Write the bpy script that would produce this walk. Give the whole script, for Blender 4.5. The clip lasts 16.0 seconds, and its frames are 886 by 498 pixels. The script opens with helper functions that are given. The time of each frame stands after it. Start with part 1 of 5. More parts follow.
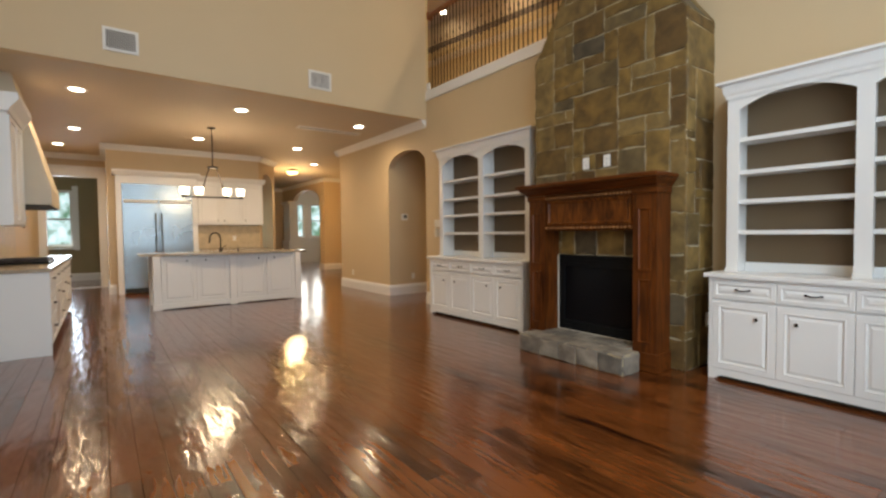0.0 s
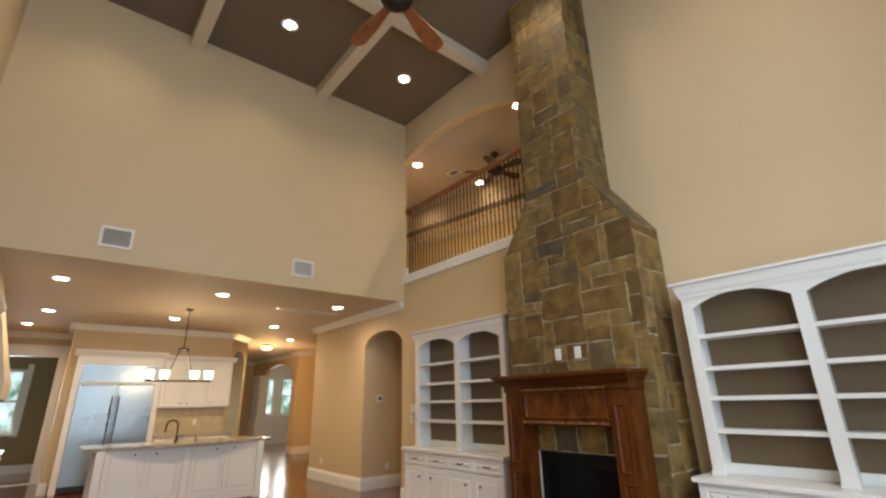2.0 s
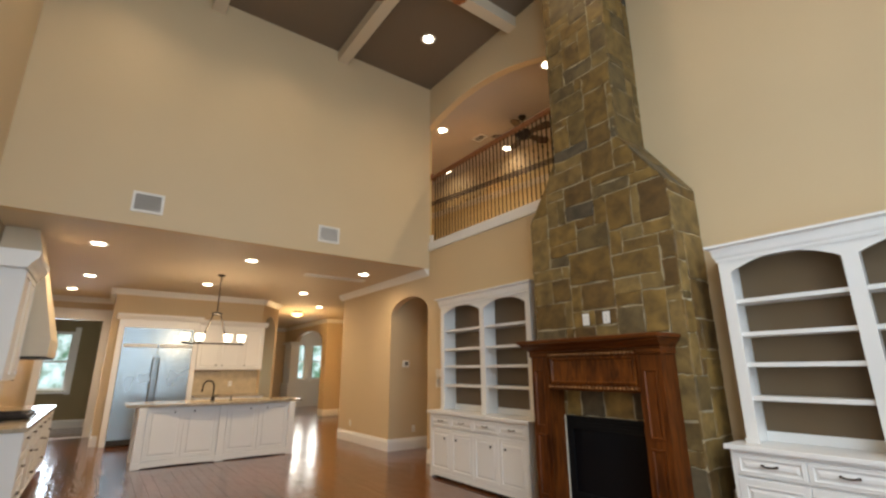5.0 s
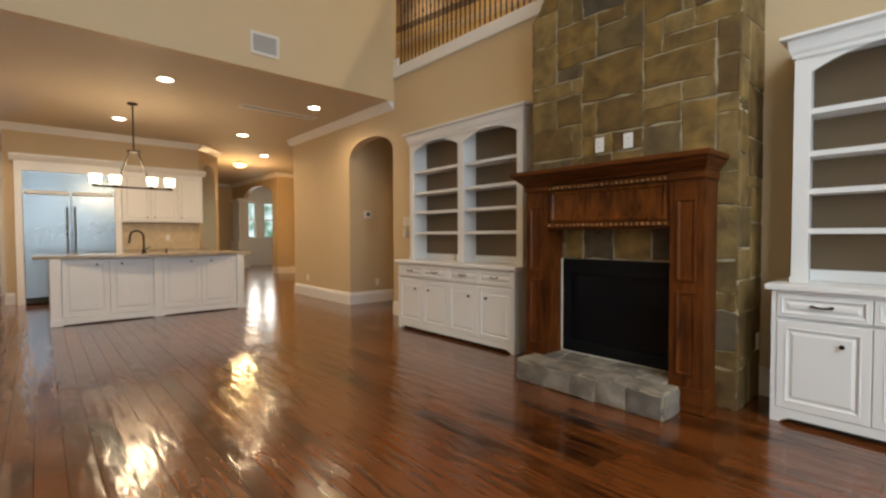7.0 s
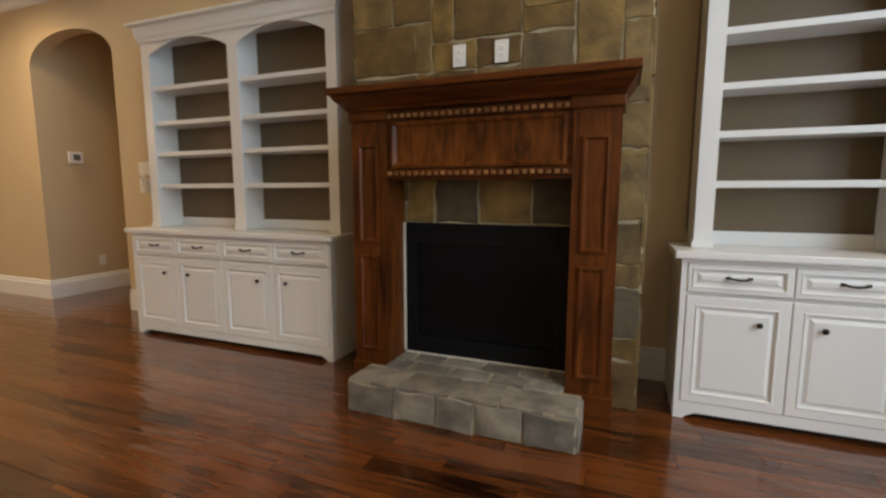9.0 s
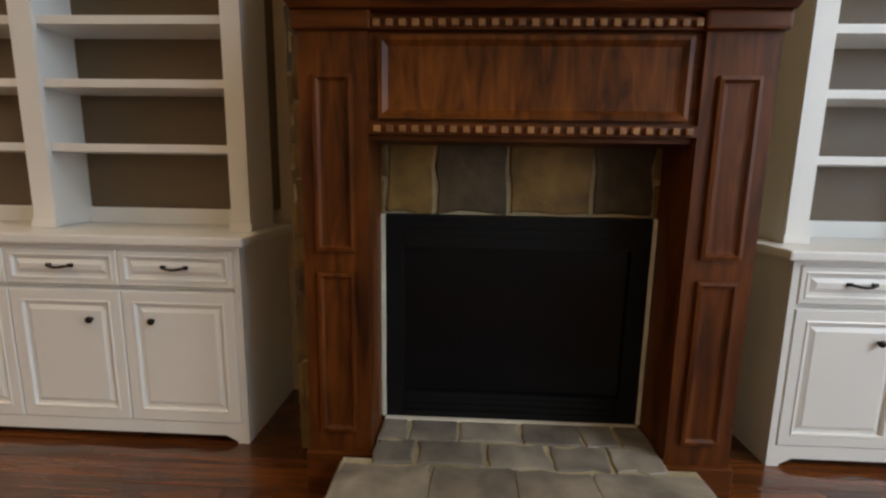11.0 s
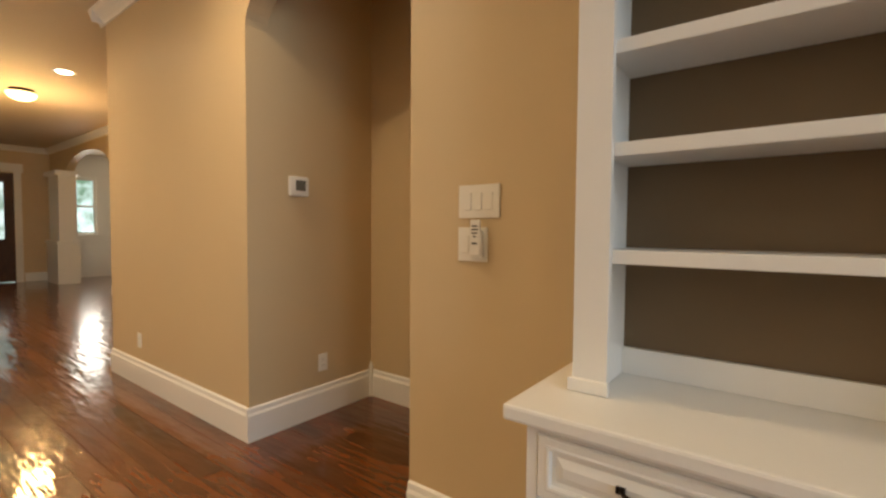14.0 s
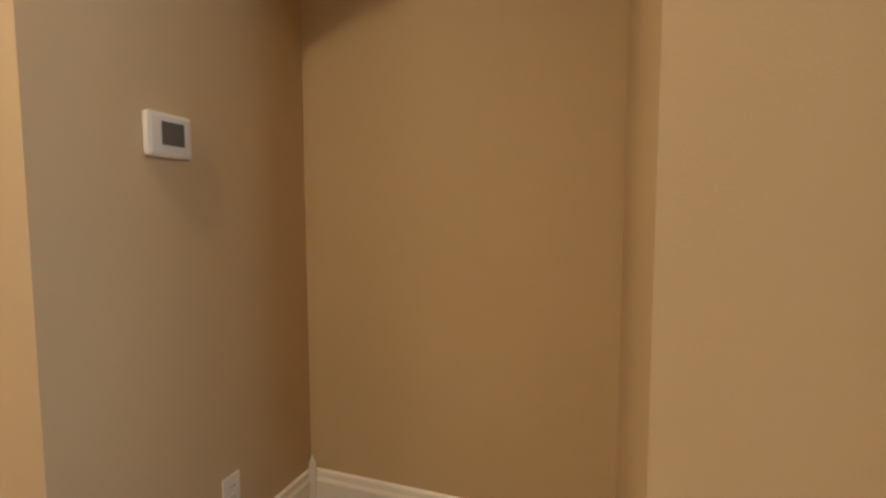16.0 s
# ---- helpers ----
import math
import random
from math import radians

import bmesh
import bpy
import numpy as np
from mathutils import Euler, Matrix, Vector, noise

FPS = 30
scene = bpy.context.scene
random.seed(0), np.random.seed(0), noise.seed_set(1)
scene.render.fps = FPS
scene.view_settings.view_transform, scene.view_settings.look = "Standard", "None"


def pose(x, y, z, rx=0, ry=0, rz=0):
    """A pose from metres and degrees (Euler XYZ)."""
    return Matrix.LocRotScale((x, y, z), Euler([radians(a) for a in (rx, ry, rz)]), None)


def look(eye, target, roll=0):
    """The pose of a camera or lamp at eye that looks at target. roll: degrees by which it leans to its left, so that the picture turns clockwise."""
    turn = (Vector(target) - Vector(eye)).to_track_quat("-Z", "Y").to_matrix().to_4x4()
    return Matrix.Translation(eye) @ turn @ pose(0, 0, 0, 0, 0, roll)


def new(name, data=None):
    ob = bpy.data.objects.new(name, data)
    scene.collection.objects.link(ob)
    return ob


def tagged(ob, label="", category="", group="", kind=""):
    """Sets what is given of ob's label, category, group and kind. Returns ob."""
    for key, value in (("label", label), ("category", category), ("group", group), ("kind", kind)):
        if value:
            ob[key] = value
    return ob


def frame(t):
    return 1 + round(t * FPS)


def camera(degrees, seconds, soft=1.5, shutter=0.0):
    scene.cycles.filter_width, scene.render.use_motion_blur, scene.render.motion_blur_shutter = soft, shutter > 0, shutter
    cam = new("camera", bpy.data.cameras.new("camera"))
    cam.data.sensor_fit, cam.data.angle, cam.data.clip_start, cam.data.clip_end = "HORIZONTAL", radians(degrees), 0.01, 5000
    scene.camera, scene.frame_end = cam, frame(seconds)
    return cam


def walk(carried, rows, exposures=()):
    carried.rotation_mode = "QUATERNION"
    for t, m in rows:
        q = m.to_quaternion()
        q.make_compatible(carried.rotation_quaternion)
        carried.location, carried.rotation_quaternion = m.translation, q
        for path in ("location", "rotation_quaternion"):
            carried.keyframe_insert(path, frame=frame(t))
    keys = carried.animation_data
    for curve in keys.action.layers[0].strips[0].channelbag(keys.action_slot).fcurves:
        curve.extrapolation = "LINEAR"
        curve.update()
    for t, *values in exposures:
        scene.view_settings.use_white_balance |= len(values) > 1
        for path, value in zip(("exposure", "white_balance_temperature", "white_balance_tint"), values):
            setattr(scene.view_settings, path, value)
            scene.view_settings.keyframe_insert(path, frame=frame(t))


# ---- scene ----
# the camera and its walk: seconds, eye, target, roll
PATH = [
    (0, (2.691, -4.497, 1.218), (1.091, -3.299, 1.148), -0.6),
    (0.5, (2.721, -4.537, 1.266), (1.16, -3.287, 1.289), -0.4),
    (1, (2.76, -4.486, 1.348), (1.214, -3.229, 1.526), -0.8),
    (1.5, (2.806, -4.516, 1.397), (1.297, -3.267, 1.799), -1.1),
    (2, (2.808, -4.518, 1.474), (1.349, -3.306, 2.109), -1.3),
    (2.5, (2.78, -4.518, 1.547), (1.382, -3.354, 2.377), -1.4),
    (3, (2.756, -4.513, 1.609), (1.396, -3.387, 2.549), -1.5),
    (3.5, (2.709, -4.518, 1.608), (1.355, -3.403, 2.568), -1.2),
    (4, (2.749, -4.558, 1.561), (1.339, -3.428, 2.419), -0.8),
    (4.5, (2.79, -4.537, 1.495), (1.292, -3.398, 2.174), -0.1),
    (7, (1.77, -3.955, 1.18), (0.276, -2.627, 1.12), -0.2),
    (7.5, (1.467, -4.014, 1.284), (0.194, -2.48, 1.117), -0.7),
    (8, (1.197, -3.646, 1.224), (0.097, -1.987, 1.038), -0.6),
    (8.5, (0.929, -3.307, 1.172), (0.019, -1.538, 0.969), -0.1),
    (11, (-0.213, -2.192, 1.121), (-0.299, -0.22, 0.798), 0.9),
    (11.5, (-0.583, -2.173, 1.14), (-0.577, -0.195, 0.846), 1.4),
    (12, (-0.864, -2.116, 1.247), (-1.053, -0.151, 0.924), 2.1),
    (12.5, (-1.07, -1.91, 1.231), (-1.684, -0.024, 0.971), -0.0),
    (13, (-1.567, -1.77, 1.247), (-2.386, 0.044, 1.051), -0.1),
    (13.5, (-2.035, -1.584, 1.27), (-3.087, 0.111, 1.125), -0.1),
    (14, (-2.532, -1.439, 1.272), (-3.736, 0.156, 1.19), 0.4),
    (14.5, (-2.97, -1.324, 1.301), (-4.209, 0.245, 1.226), 0.3),
    (15, (-3.35, -1.095, 1.304), (-4.544, 0.509, 1.241), 0.4),
    (15.5, (-3.656, -0.92, 1.318), (-4.622, 0.826, 1.207), -0.1),
    (16, (-3.853, -0.648, 1.315), (-4.517, 1.233, 1.172), -0.1),
]
cam = camera(88.5, 16.0, soft=2.5)
walk(cam, [(t, look(eye, to, roll)) for t, eye, to, roll in PATH], exposures=[(0.0, -0.05, 6500, 10), (4.5, 0.0, 6550, 10), (7.0, -0.12, 6600, 10), (11.0, -0.2, 6500, 10), (12.0, 0.0, 6800, 10), (12.5, 0.08, 7000, 10), (14.0, 0.08, 7000, 10), (16.0, 0.04, 6500, 10)])

# ---- light ----
world = bpy.data.worlds.new("world")
scene.world = world
world.use_nodes = True
wn = world.node_tree.nodes
sky = wn.new("ShaderNodeTexSky")
sky.sky_type = "NISHITA"
sky.sun_disc = False
sky.sun_elevation, sky.sun_rotation = radians(35), radians(200)
world.node_tree.links.new(sky.outputs[0], wn["Background"].inputs[0])
wn["Background"].inputs[1].default_value = 0.1


def lamp(name, kind, m, energy, colour, **settings):
    data = bpy.data.lights.new(name, kind)
    data.energy, data.color = energy, colour
    for key, value in settings.items():
        if key == "size":
            data.shape, data.size, data.size_y = "RECTANGLE", value[0], value[1]
        elif key == "radius":
            data.shadow_soft_size = value
        elif key == "cone":
            data.spot_size, data.spot_blend = radians(value), 1.0
    ob = new(name, data)
    ob.matrix_world = m
    return ob


sun_lamp = lamp("sun", "SUN", look((10, -6, 9), (0, 0, 0)), 1.0, (1.0, 0.96, 0.9))
sun_lamp.data.angle = radians(12)
WARM = (1.0, 0.755, 0.475)
KITCHEN_WARM = (1.0, 0.75, 0.47)
DAY = (0.70, 0.85, 1.0)
CAN_W, KITCHEN_W, DAY_W = 70, 90, 112

# ---- plan ----
XK, XR, YL = -3.74, 3.6, -5.64      # high wall over the kitchen, end wall, left wall
KZ, CZ = 3.15, 6.76                 # kitchen ceiling, great room ceiling


# ---- mesh helpers ----
def box(bm, x0, y0, z0, x1, y1, z1, bevel=0.0):
    m = Matrix.Translation(((x0 + x1) / 2, (y0 + y1) / 2, (z0 + z1) / 2)) @ Matrix.Diagonal((abs(x1 - x0), abs(y1 - y0), abs(z1 - z0), 1))
    made = bmesh.ops.create_cube(bm, size=1, matrix=m)["verts"]
    if bevel:
        edges = list({e for v in made for e in v.link_edges})
        bmesh.ops.bevel(bm, geom=edges, offset=bevel, segments=2, affect="EDGES", profile=0.6)
    return bm


def prism(bm, outline, axis, a, b):
    """A solid from a flat outline: axis 'y' takes (x, z), 'x' takes (y, z), 'z' takes (x, y)."""
    def at(p, d):
        return {"y": (p[0], d, p[1]), "x": (d, p[0], p[1]), "z": (p[0], p[1], d)}[axis]
    lo, hi = [bm.verts.new(at(p, a)) for p in outline], [bm.verts.new(at(p, b)) for p in outline]
    faces = [bm.faces.new(lo), bm.faces.new(hi)]
    n = len(outline)
    faces += [bm.faces.new((lo[i], lo[(i + 1) % n], hi[(i + 1) % n], hi[i])) for i in range(n)]
    bmesh.ops.recalc_face_normals(bm, faces=faces)
    return bm


def rod(bm, p, q, r0, r1=None, sides=12):
    p, q = Vector(p), Vector(q)
    turn = (q - p).to_track_quat("Z", "Y").to_matrix().to_4x4()
    bmesh.ops.create_cone(bm, cap_ends=True, segments=sides, radius1=r0, radius2=r0 if r1 is None else r1, depth=(q - p).length,
                          matrix=Matrix.Translation((p + q) / 2) @ turn)
    return bm


def lathe(bm, profile, centre=(0, 0, 0), sides=24):
    """A turned solid from (radius, z) pairs about a vertical axis."""
    rings = []
    for r, z in profile:
        rings.append([bm.verts.new((centre[0] + max(r, 1e-4) * math.cos(math.tau * i / sides),
                                    centre[1] + max(r, 1e-4) * math.sin(math.tau * i / sides), centre[2] + z)) for i in range(sides)])
    faces = []
    for a, b in zip(rings, rings[1:]):
        faces += [bm.faces.new((a[i], a[(i + 1) % sides], b[(i + 1) % sides], b[i])) for i in range(sides)]
    faces += [bm.faces.new(rings[0]), bm.faces.new(rings[-1])]
    for f in faces:
        f.smooth = True
    bmesh.ops.recalc_face_normals(bm, faces=faces)
    return bm


def panel(bm, x0, z0, x1, z1, y, steps, back=0.02):
    """A slab facing -y whose front is made of nested rectangles: (inset, depth in front of y)."""
    rings = [[bm.verts.new((x0, y + back, z0)), bm.verts.new((x1, y + back, z0)), bm.verts.new((x1, y + back, z1)), bm.verts.new((x0, y + back, z1))]]
    for inset, out in steps:
        rings.append([bm.verts.new((x, y - out, z)) for x, z in
                      ((x0 + inset, z0 + inset), (x1 - inset, z0 + inset), (x1 - inset, z1 - inset), (x0 + inset, z1 - inset))])
    faces = [bm.faces.new(rings[0]), bm.faces.new(rings[-1])]
    for a, b in zip(rings, rings[1:]):
        faces += [bm.faces.new((a[i], a[(i + 1) % 4], b[(i + 1) % 4], b[i])) for i in range(4)]
    bmesh.ops.recalc_face_normals(bm, faces=faces)
    return bm


def sweep_x(bm, profile, x0, x1):
    """A moulding with a (y, z) profile, run along x."""
    return prism(bm, profile, "x", x0, x1)


def arc(x0, x1, spring, rise, n=20):
    """Points of a flat arch from (x0, spring) to (x1, spring)."""
    half = (x1 - x0) / 2
    radius = (half * half + rise * rise) / (2 * rise)
    c, turn = (x0 + x1) / 2, math.asin(min(1, half / radius))
    return [(c + radius * math.sin(-turn + 2 * turn * i / n), spring + rise - radius + radius * math.cos(-turn + 2 * turn * i / n)) for i in range(n + 1)]


def ellipse_arc(x0, x1, spring, rise, n=24):
    c, h = (x0 + x1) / 2, (x1 - x0) / 2
    return [(c - h * math.cos(math.pi * i / n), spring + rise * math.sin(math.pi * i / n)) for i in range(n + 1)]


def part(name, bm, material, parent=None, label="", smooth=False):
    me = bpy.data.meshes.new(name)
    if smooth:
        for f in bm.faces:
            f.smooth = True
    bm.to_mesh(me)
    bm.free()
    me.materials.append(material)
    ob = new(name, me)
    if parent:
        ob.parent = parent
    if label:
        ob["label"] = label
    return ob


def thing(name, label, category, m=None, group="", kind=""):
    ob = new(name)
    ob.empty_display_size = 0.1
    if m is not None:
        ob.matrix_world = m
    return tagged(ob, label, category, group, kind)


def setting(name, bm, material, label, category):
    return tagged(part(name, bm, material), label, category, kind="structure")


def B(*a, bevel=0.0):
    return box(bmesh.new(), *a, bevel=bevel)


# ---- materials ----
def material(name, colour, rough=0.5, vary=0.08, scale=3.0, fine=60.0, bump=0.02, metal=0.0, coat=0.0, rough_vary=0.06):
    m = bpy.data.materials.new(name)
    m.use_nodes = True
    n, l = m.node_tree.nodes, m.node_tree.links
    p = n["Principled BSDF"]
    co = n.new("ShaderNodeTexCoord")
    big, small = n.new("ShaderNodeTexNoise"), n.new("ShaderNodeTexNoise")
    big.inputs["Scale"].default_value, small.inputs["Scale"].default_value = scale, fine
    big.inputs["Detail"].default_value = 4
    for t in (big, small):
        l.new(co.outputs["Object"], t.inputs["Vector"])
    add = n.new("ShaderNodeMath")
    add.operation = "MULTIPLY_ADD"
    l.new(small.outputs[0], add.inputs[0])
    add.inputs[1].default_value = 0.35
    l.new(big.outputs[0], add.inputs[2])
    ramp = n.new("ShaderNodeValToRGB")
    ramp.color_ramp.elements[0].position, ramp.color_ramp.elements[1].position = 0.35, 1.0
    ramp.color_ramp.elements[0].color = (*[c * (1 - vary) for c in colour], 1)
    ramp.color_ramp.elements[1].color = (*[min(1, c * (1 + vary)) for c in colour], 1)
    l.new(add.outputs[0], ramp.inputs[0])
    l.new(ramp.outputs[0], p.inputs["Base Color"])
    rr = n.new("ShaderNodeMapRange")
    rr.inputs["To Min"].default_value, rr.inputs["To Max"].default_value = max(0.02, rough - rough_vary), rough + rough_vary
    l.new(big.outputs[0], rr.inputs["Value"])
    l.new(rr.outputs[0], p.inputs["Roughness"])
    p.inputs["Metallic"].default_value = metal
    p.inputs["Coat Weight"].default_value = coat
    if bump:
        b = n.new("ShaderNodeBump")
        b.inputs["Strength"].default_value, b.inputs["Distance"].default_value = bump * 10, 0.004
        l.new(small.outputs[0], b.inputs["Height"])
        l.new(b.outputs[0], p.inputs["Normal"])
    return m


def wood(name, dark, light, rough, along="x", stretch=14.0, scale=2.2, random_from="", coat=0.0, scrape=0.0):
    """Grained wood; random_from 'object' or 'island' gives each board its own tone."""
    m = bpy.data.materials.new(name)
    m.use_nodes = True
    n, l = m.node_tree.nodes, m.node_tree.links
    p = n["Principled BSDF"]
    geo = n.new("ShaderNodeNewGeometry")
    mp = n.new("ShaderNodeMapping")
    mp.inputs["Scale"].default_value = {"x": (1, stretch, stretch), "z": (stretch, stretch, 1), "y": (stretch, 1, stretch)}[along]
    tone = None
    if random_from:
        tone = n.new("ShaderNodeObjectInfo").outputs["Random"] if random_from == "object" else geo.outputs["Random Per Island"]
        shift = n.new("ShaderNodeVectorMath")
        shift.operation = "MULTIPLY_ADD"
        l.new(tone, shift.inputs[0])
        shift.inputs[1].default_value = (31, 17, 11)
        l.new(geo.outputs["Position"], shift.inputs[2])
        l.new(shift.outputs[0], mp.inputs["Vector"])
    else:
        l.new(geo.outputs["Position"], mp.inputs["Vector"])
    grain = n.new("ShaderNodeTexNoise")
    grain.inputs["Scale"].default_value, grain.inputs["Detail"].default_value, grain.inputs["Distortion"].default_value = scale, 8, 1.2
    l.new(mp.outputs[0], grain.inputs["Vector"])
    blot = n.new("ShaderNodeTexNoise")
    blot.inputs["Scale"].default_value, blot.inputs["Detail"].default_value = 3.5, 3
    l.new(geo.outputs["Position"], blot.inputs["Vector"])
    mix = n.new("ShaderNodeMath")
    mix.operation = "MULTIPLY_ADD"
    l.new(blot.outputs[0], mix.inputs[0])
    mix.inputs[1].default_value = 0.45
    l.new(grain.outputs[0], mix.inputs[2])
    last = mix.outputs[0]
    if tone:
        m2 = n.new("ShaderNodeMath")
        m2.operation = "MULTIPLY_ADD"
        l.new(tone, m2.inputs[0])
        m2.inputs[1].default_value = 0.30
        l.new(last, m2.inputs[2])
        last = m2.outputs[0]
    ramp = n.new("ShaderNodeValToRGB")
    e = ramp.color_ramp.elements
    e[0].position, e[1].position = (0.45, 1.05) if not tone else (0.58, 1.05)
    e[0].color, e[1].color = (*dark, 1), (*light, 1)
    l.new(last, ramp.inputs[0])
    l.new(ramp.outputs[0], p.inputs["Base Color"])
    p.inputs["Roughness"].default_value = rough
    p.inputs["Coat Weight"].default_value = coat
    p.inputs["Coat Roughness"].default_value = 0.09
    b = n.new("ShaderNodeBump")
    b.inputs["Strength"].default_value, b.inputs["Distance"].default_value = 0.25, 0.002
    l.new(grain.outputs[0], b.inputs["Height"])
    if scrape:
        wave = n.new("ShaderNodeTexNoise")
        wm = n.new("ShaderNodeMapping")
        wm.inputs["Scale"].default_value = (3.5, 15, 1)
        l.new(geo.outputs["Position"], wm.inputs["Vector"])
        l.new(wm.outputs[0], wave.inputs["Vector"])
        wave.inputs["Scale"].default_value, wave.inputs["Detail"].default_value = 1.0, 1.5
        b2 = n.new("ShaderNodeBump")
        b2.inputs["Strength"].default_value, b2.inputs["Distance"].default_value = 1.0, scrape
        l.new(wave.outputs[0], b2.inputs["Height"])
        l.new(b.outputs[0], b2.inputs["Normal"])
        for slot in ("Normal", "Coat Normal"):
            l.new(b2.outputs[0], p.inputs[slot])
    else:
        l.new(b.outputs[0], p.inputs["Normal"])
    return m


def stone_material(name, gain=1.0, grey=0.0):
    m = bpy.data.materials.new(name)
    m.use_nodes = True
    n, l = m.node_tree.nodes, m.node_tree.links
    p = n["Principled BSDF"]
    info, geo = n.new("ShaderNodeObjectInfo"), n.new("ShaderNodeNewGeometry")
    ramp = n.new("ShaderNodeValToRGB")
    ramp.color_ramp.interpolation = "LINEAR"
    tones = [(0.0, (0.19, 0.115, 0.030)), (0.25, (0.27, 0.175, 0.050)), (0.45, (0.14, 0.082, 0.024)), (0.65, (0.29, 0.20, 0.072)),
             (0.84, (0.17, 0.115, 0.038)), (0.95, (0.15, 0.115, 0.06)), (1.0, (0.09, 0.08, 0.062))]
    e = ramp.color_ramp.elements
    while len(e) < len(tones):
        e.new(0.5)
    for k, (pos, c) in zip(e, tones):
        k.position, k.color = pos, (*[min(1, (v + (sum(c) / 3 - v) * grey) * gain) for v in c], 1)
    l.new(info.outputs["Random"], ramp.inputs[0])
    shift = n.new("ShaderNodeVectorMath")
    shift.operation = "MULTIPLY_ADD"
    l.new(info.outputs["Random"], shift.inputs[0])
    shift.inputs[1].default_value = (13, 29, 7)
    l.new(geo.outputs["Position"], shift.inputs[2])
    blot, fine = n.new("ShaderNodeTexNoise"), n.new("ShaderNodeTexNoise")
    blot.inputs["Scale"].default_value, blot.inputs["Detail"].default_value, blot.inputs["Distortion"].default_value = 7, 8, 0.3
    fine.inputs["Scale"].default_value, fine.inputs["Detail"].default_value = 26, 8
    l.new(shift.outputs[0], blot.inputs["Vector"])
    l.new(shift.outputs[0], fine.inputs["Vector"])
    r2 = n.new("ShaderNodeValToRGB")
    r2.color_ramp.elements[0].position, r2.color_ramp.elements[1].position = 0.32, 0.72
    r2.color_ramp.elements[0].color, r2.color_ramp.elements[1].color = (0.52, 0.49, 0.46, 1), (1.3, 1.25, 1.13, 1)
    l.new(blot.outputs[0], r2.inputs[0])
    mul = n.new("ShaderNodeMix")
    mul.data_type, mul.blend_type = "RGBA", "MULTIPLY"
    mul.inputs[0].default_value = 1.0
    l.new(ramp.outputs[0], mul.inputs[6])
    l.new(r2.outputs[0], mul.inputs[7])
    l.new(mul.outputs[2], p.inputs["Base Color"])
    p.inputs["Roughness"].default_value = 0.62
    b, b2 = n.new("ShaderNodeBump"), n.new("ShaderNodeBump")
    b.inputs["Strength"].default_value, b.inputs["Distance"].default_value = 0.85, 0.016
    b2.inputs["Strength"].default_value, b2.inputs["Distance"].default_value = 0.5, 0.005
    l.new(blot.outputs[0], b.inputs["Height"])
    l.new(fine.outputs[0], b2.inputs["Height"])
    l.new(b.outputs[0], b2.inputs["Normal"])
    l.new(b2.outputs[0], p.inputs["Normal"])
    return m


def glow(name, colour, strength):
    m = bpy.data.materials.new(name)
    m.use_nodes = True
    p = m.node_tree.nodes["Principled BSDF"]
    p.inputs["Base Color"].default_value = (0.9, 0.9, 0.88, 1)
    p.inputs["Emission Color"].default_value, p.inputs["Emission Strength"].default_value = (*colour, 1), strength
    return m


# mottled tree colours that glow by themselves, in place of daylight
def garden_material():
    m = bpy.data.materials.new("garden_glow")
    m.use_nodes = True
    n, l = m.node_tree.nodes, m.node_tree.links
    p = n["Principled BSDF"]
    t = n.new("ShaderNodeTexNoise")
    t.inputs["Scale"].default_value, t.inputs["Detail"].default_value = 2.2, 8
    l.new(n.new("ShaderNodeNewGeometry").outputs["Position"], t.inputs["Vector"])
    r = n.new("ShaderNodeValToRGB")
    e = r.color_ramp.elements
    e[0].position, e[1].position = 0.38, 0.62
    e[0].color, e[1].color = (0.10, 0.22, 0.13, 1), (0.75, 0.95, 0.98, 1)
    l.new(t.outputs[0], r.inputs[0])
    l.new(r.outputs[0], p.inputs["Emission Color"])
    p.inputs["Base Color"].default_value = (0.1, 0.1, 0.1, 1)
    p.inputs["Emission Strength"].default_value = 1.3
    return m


def glass_material():
    m = bpy.data.materials.new("clear_glass")
    m.use_nodes = True
    p = m.node_tree.nodes["Principled BSDF"]
    p.inputs["Transmission Weight"].default_value, p.inputs["Roughness"].default_value, p.inputs["IOR"].default_value = 1.0, 0.0, 1.05
    return m


WALL = material("tan_wall_paint", (0.60, 0.465, 0.285), 0.55, 0.03, 1.3, 180, 0.012)
KITCHEN_CEILING = material("kitchen_ceiling_paint", (0.58, 0.49, 0.37), 0.7, 0.03, 1.0, 120, 0.01)
TAUPE = material("dark_taupe_ceiling_paint", (0.17, 0.126, 0.085), 0.6, 0.05, 1.2, 120, 0.01)
CREAM = material("cream_beam_paint", (0.62, 0.53, 0.39), 0.5, 0.04, 2, 120, 0.01)
WHITE = material("white_semigloss_paint", (0.80, 0.79, 0.76), 0.3, 0.01, 4, 90, 0.004, rough_vary=0.015)
SHELF_BACK = material("brown_shelf_back_paint", (0.145, 0.098, 0.053), 0.5, 0.05, 3, 100, 0.01)
UPSTAIRS = material("upstairs_ceiling_paint", (0.45, 0.38, 0.33), 0.7, 0.03, 1, 120, 0.01)
OCHRE = material("ochre_upstairs_wall_paint", (0.58, 0.43, 0.21), 0.55, 0.04, 1.3, 120, 0.01)
OLIVE = material("olive_wall_paint", (0.30, 0.235, 0.12), 0.55, 0.04, 1.3, 120, 0.01)
FLOOR_NEAR = wood("hand_scraped_floor_board", (0.011, 0.0028, 0.0010), (0.155, 0.045, 0.0095), 0.2, "x", 12, 1.6, "object", 0.45, 0.005)
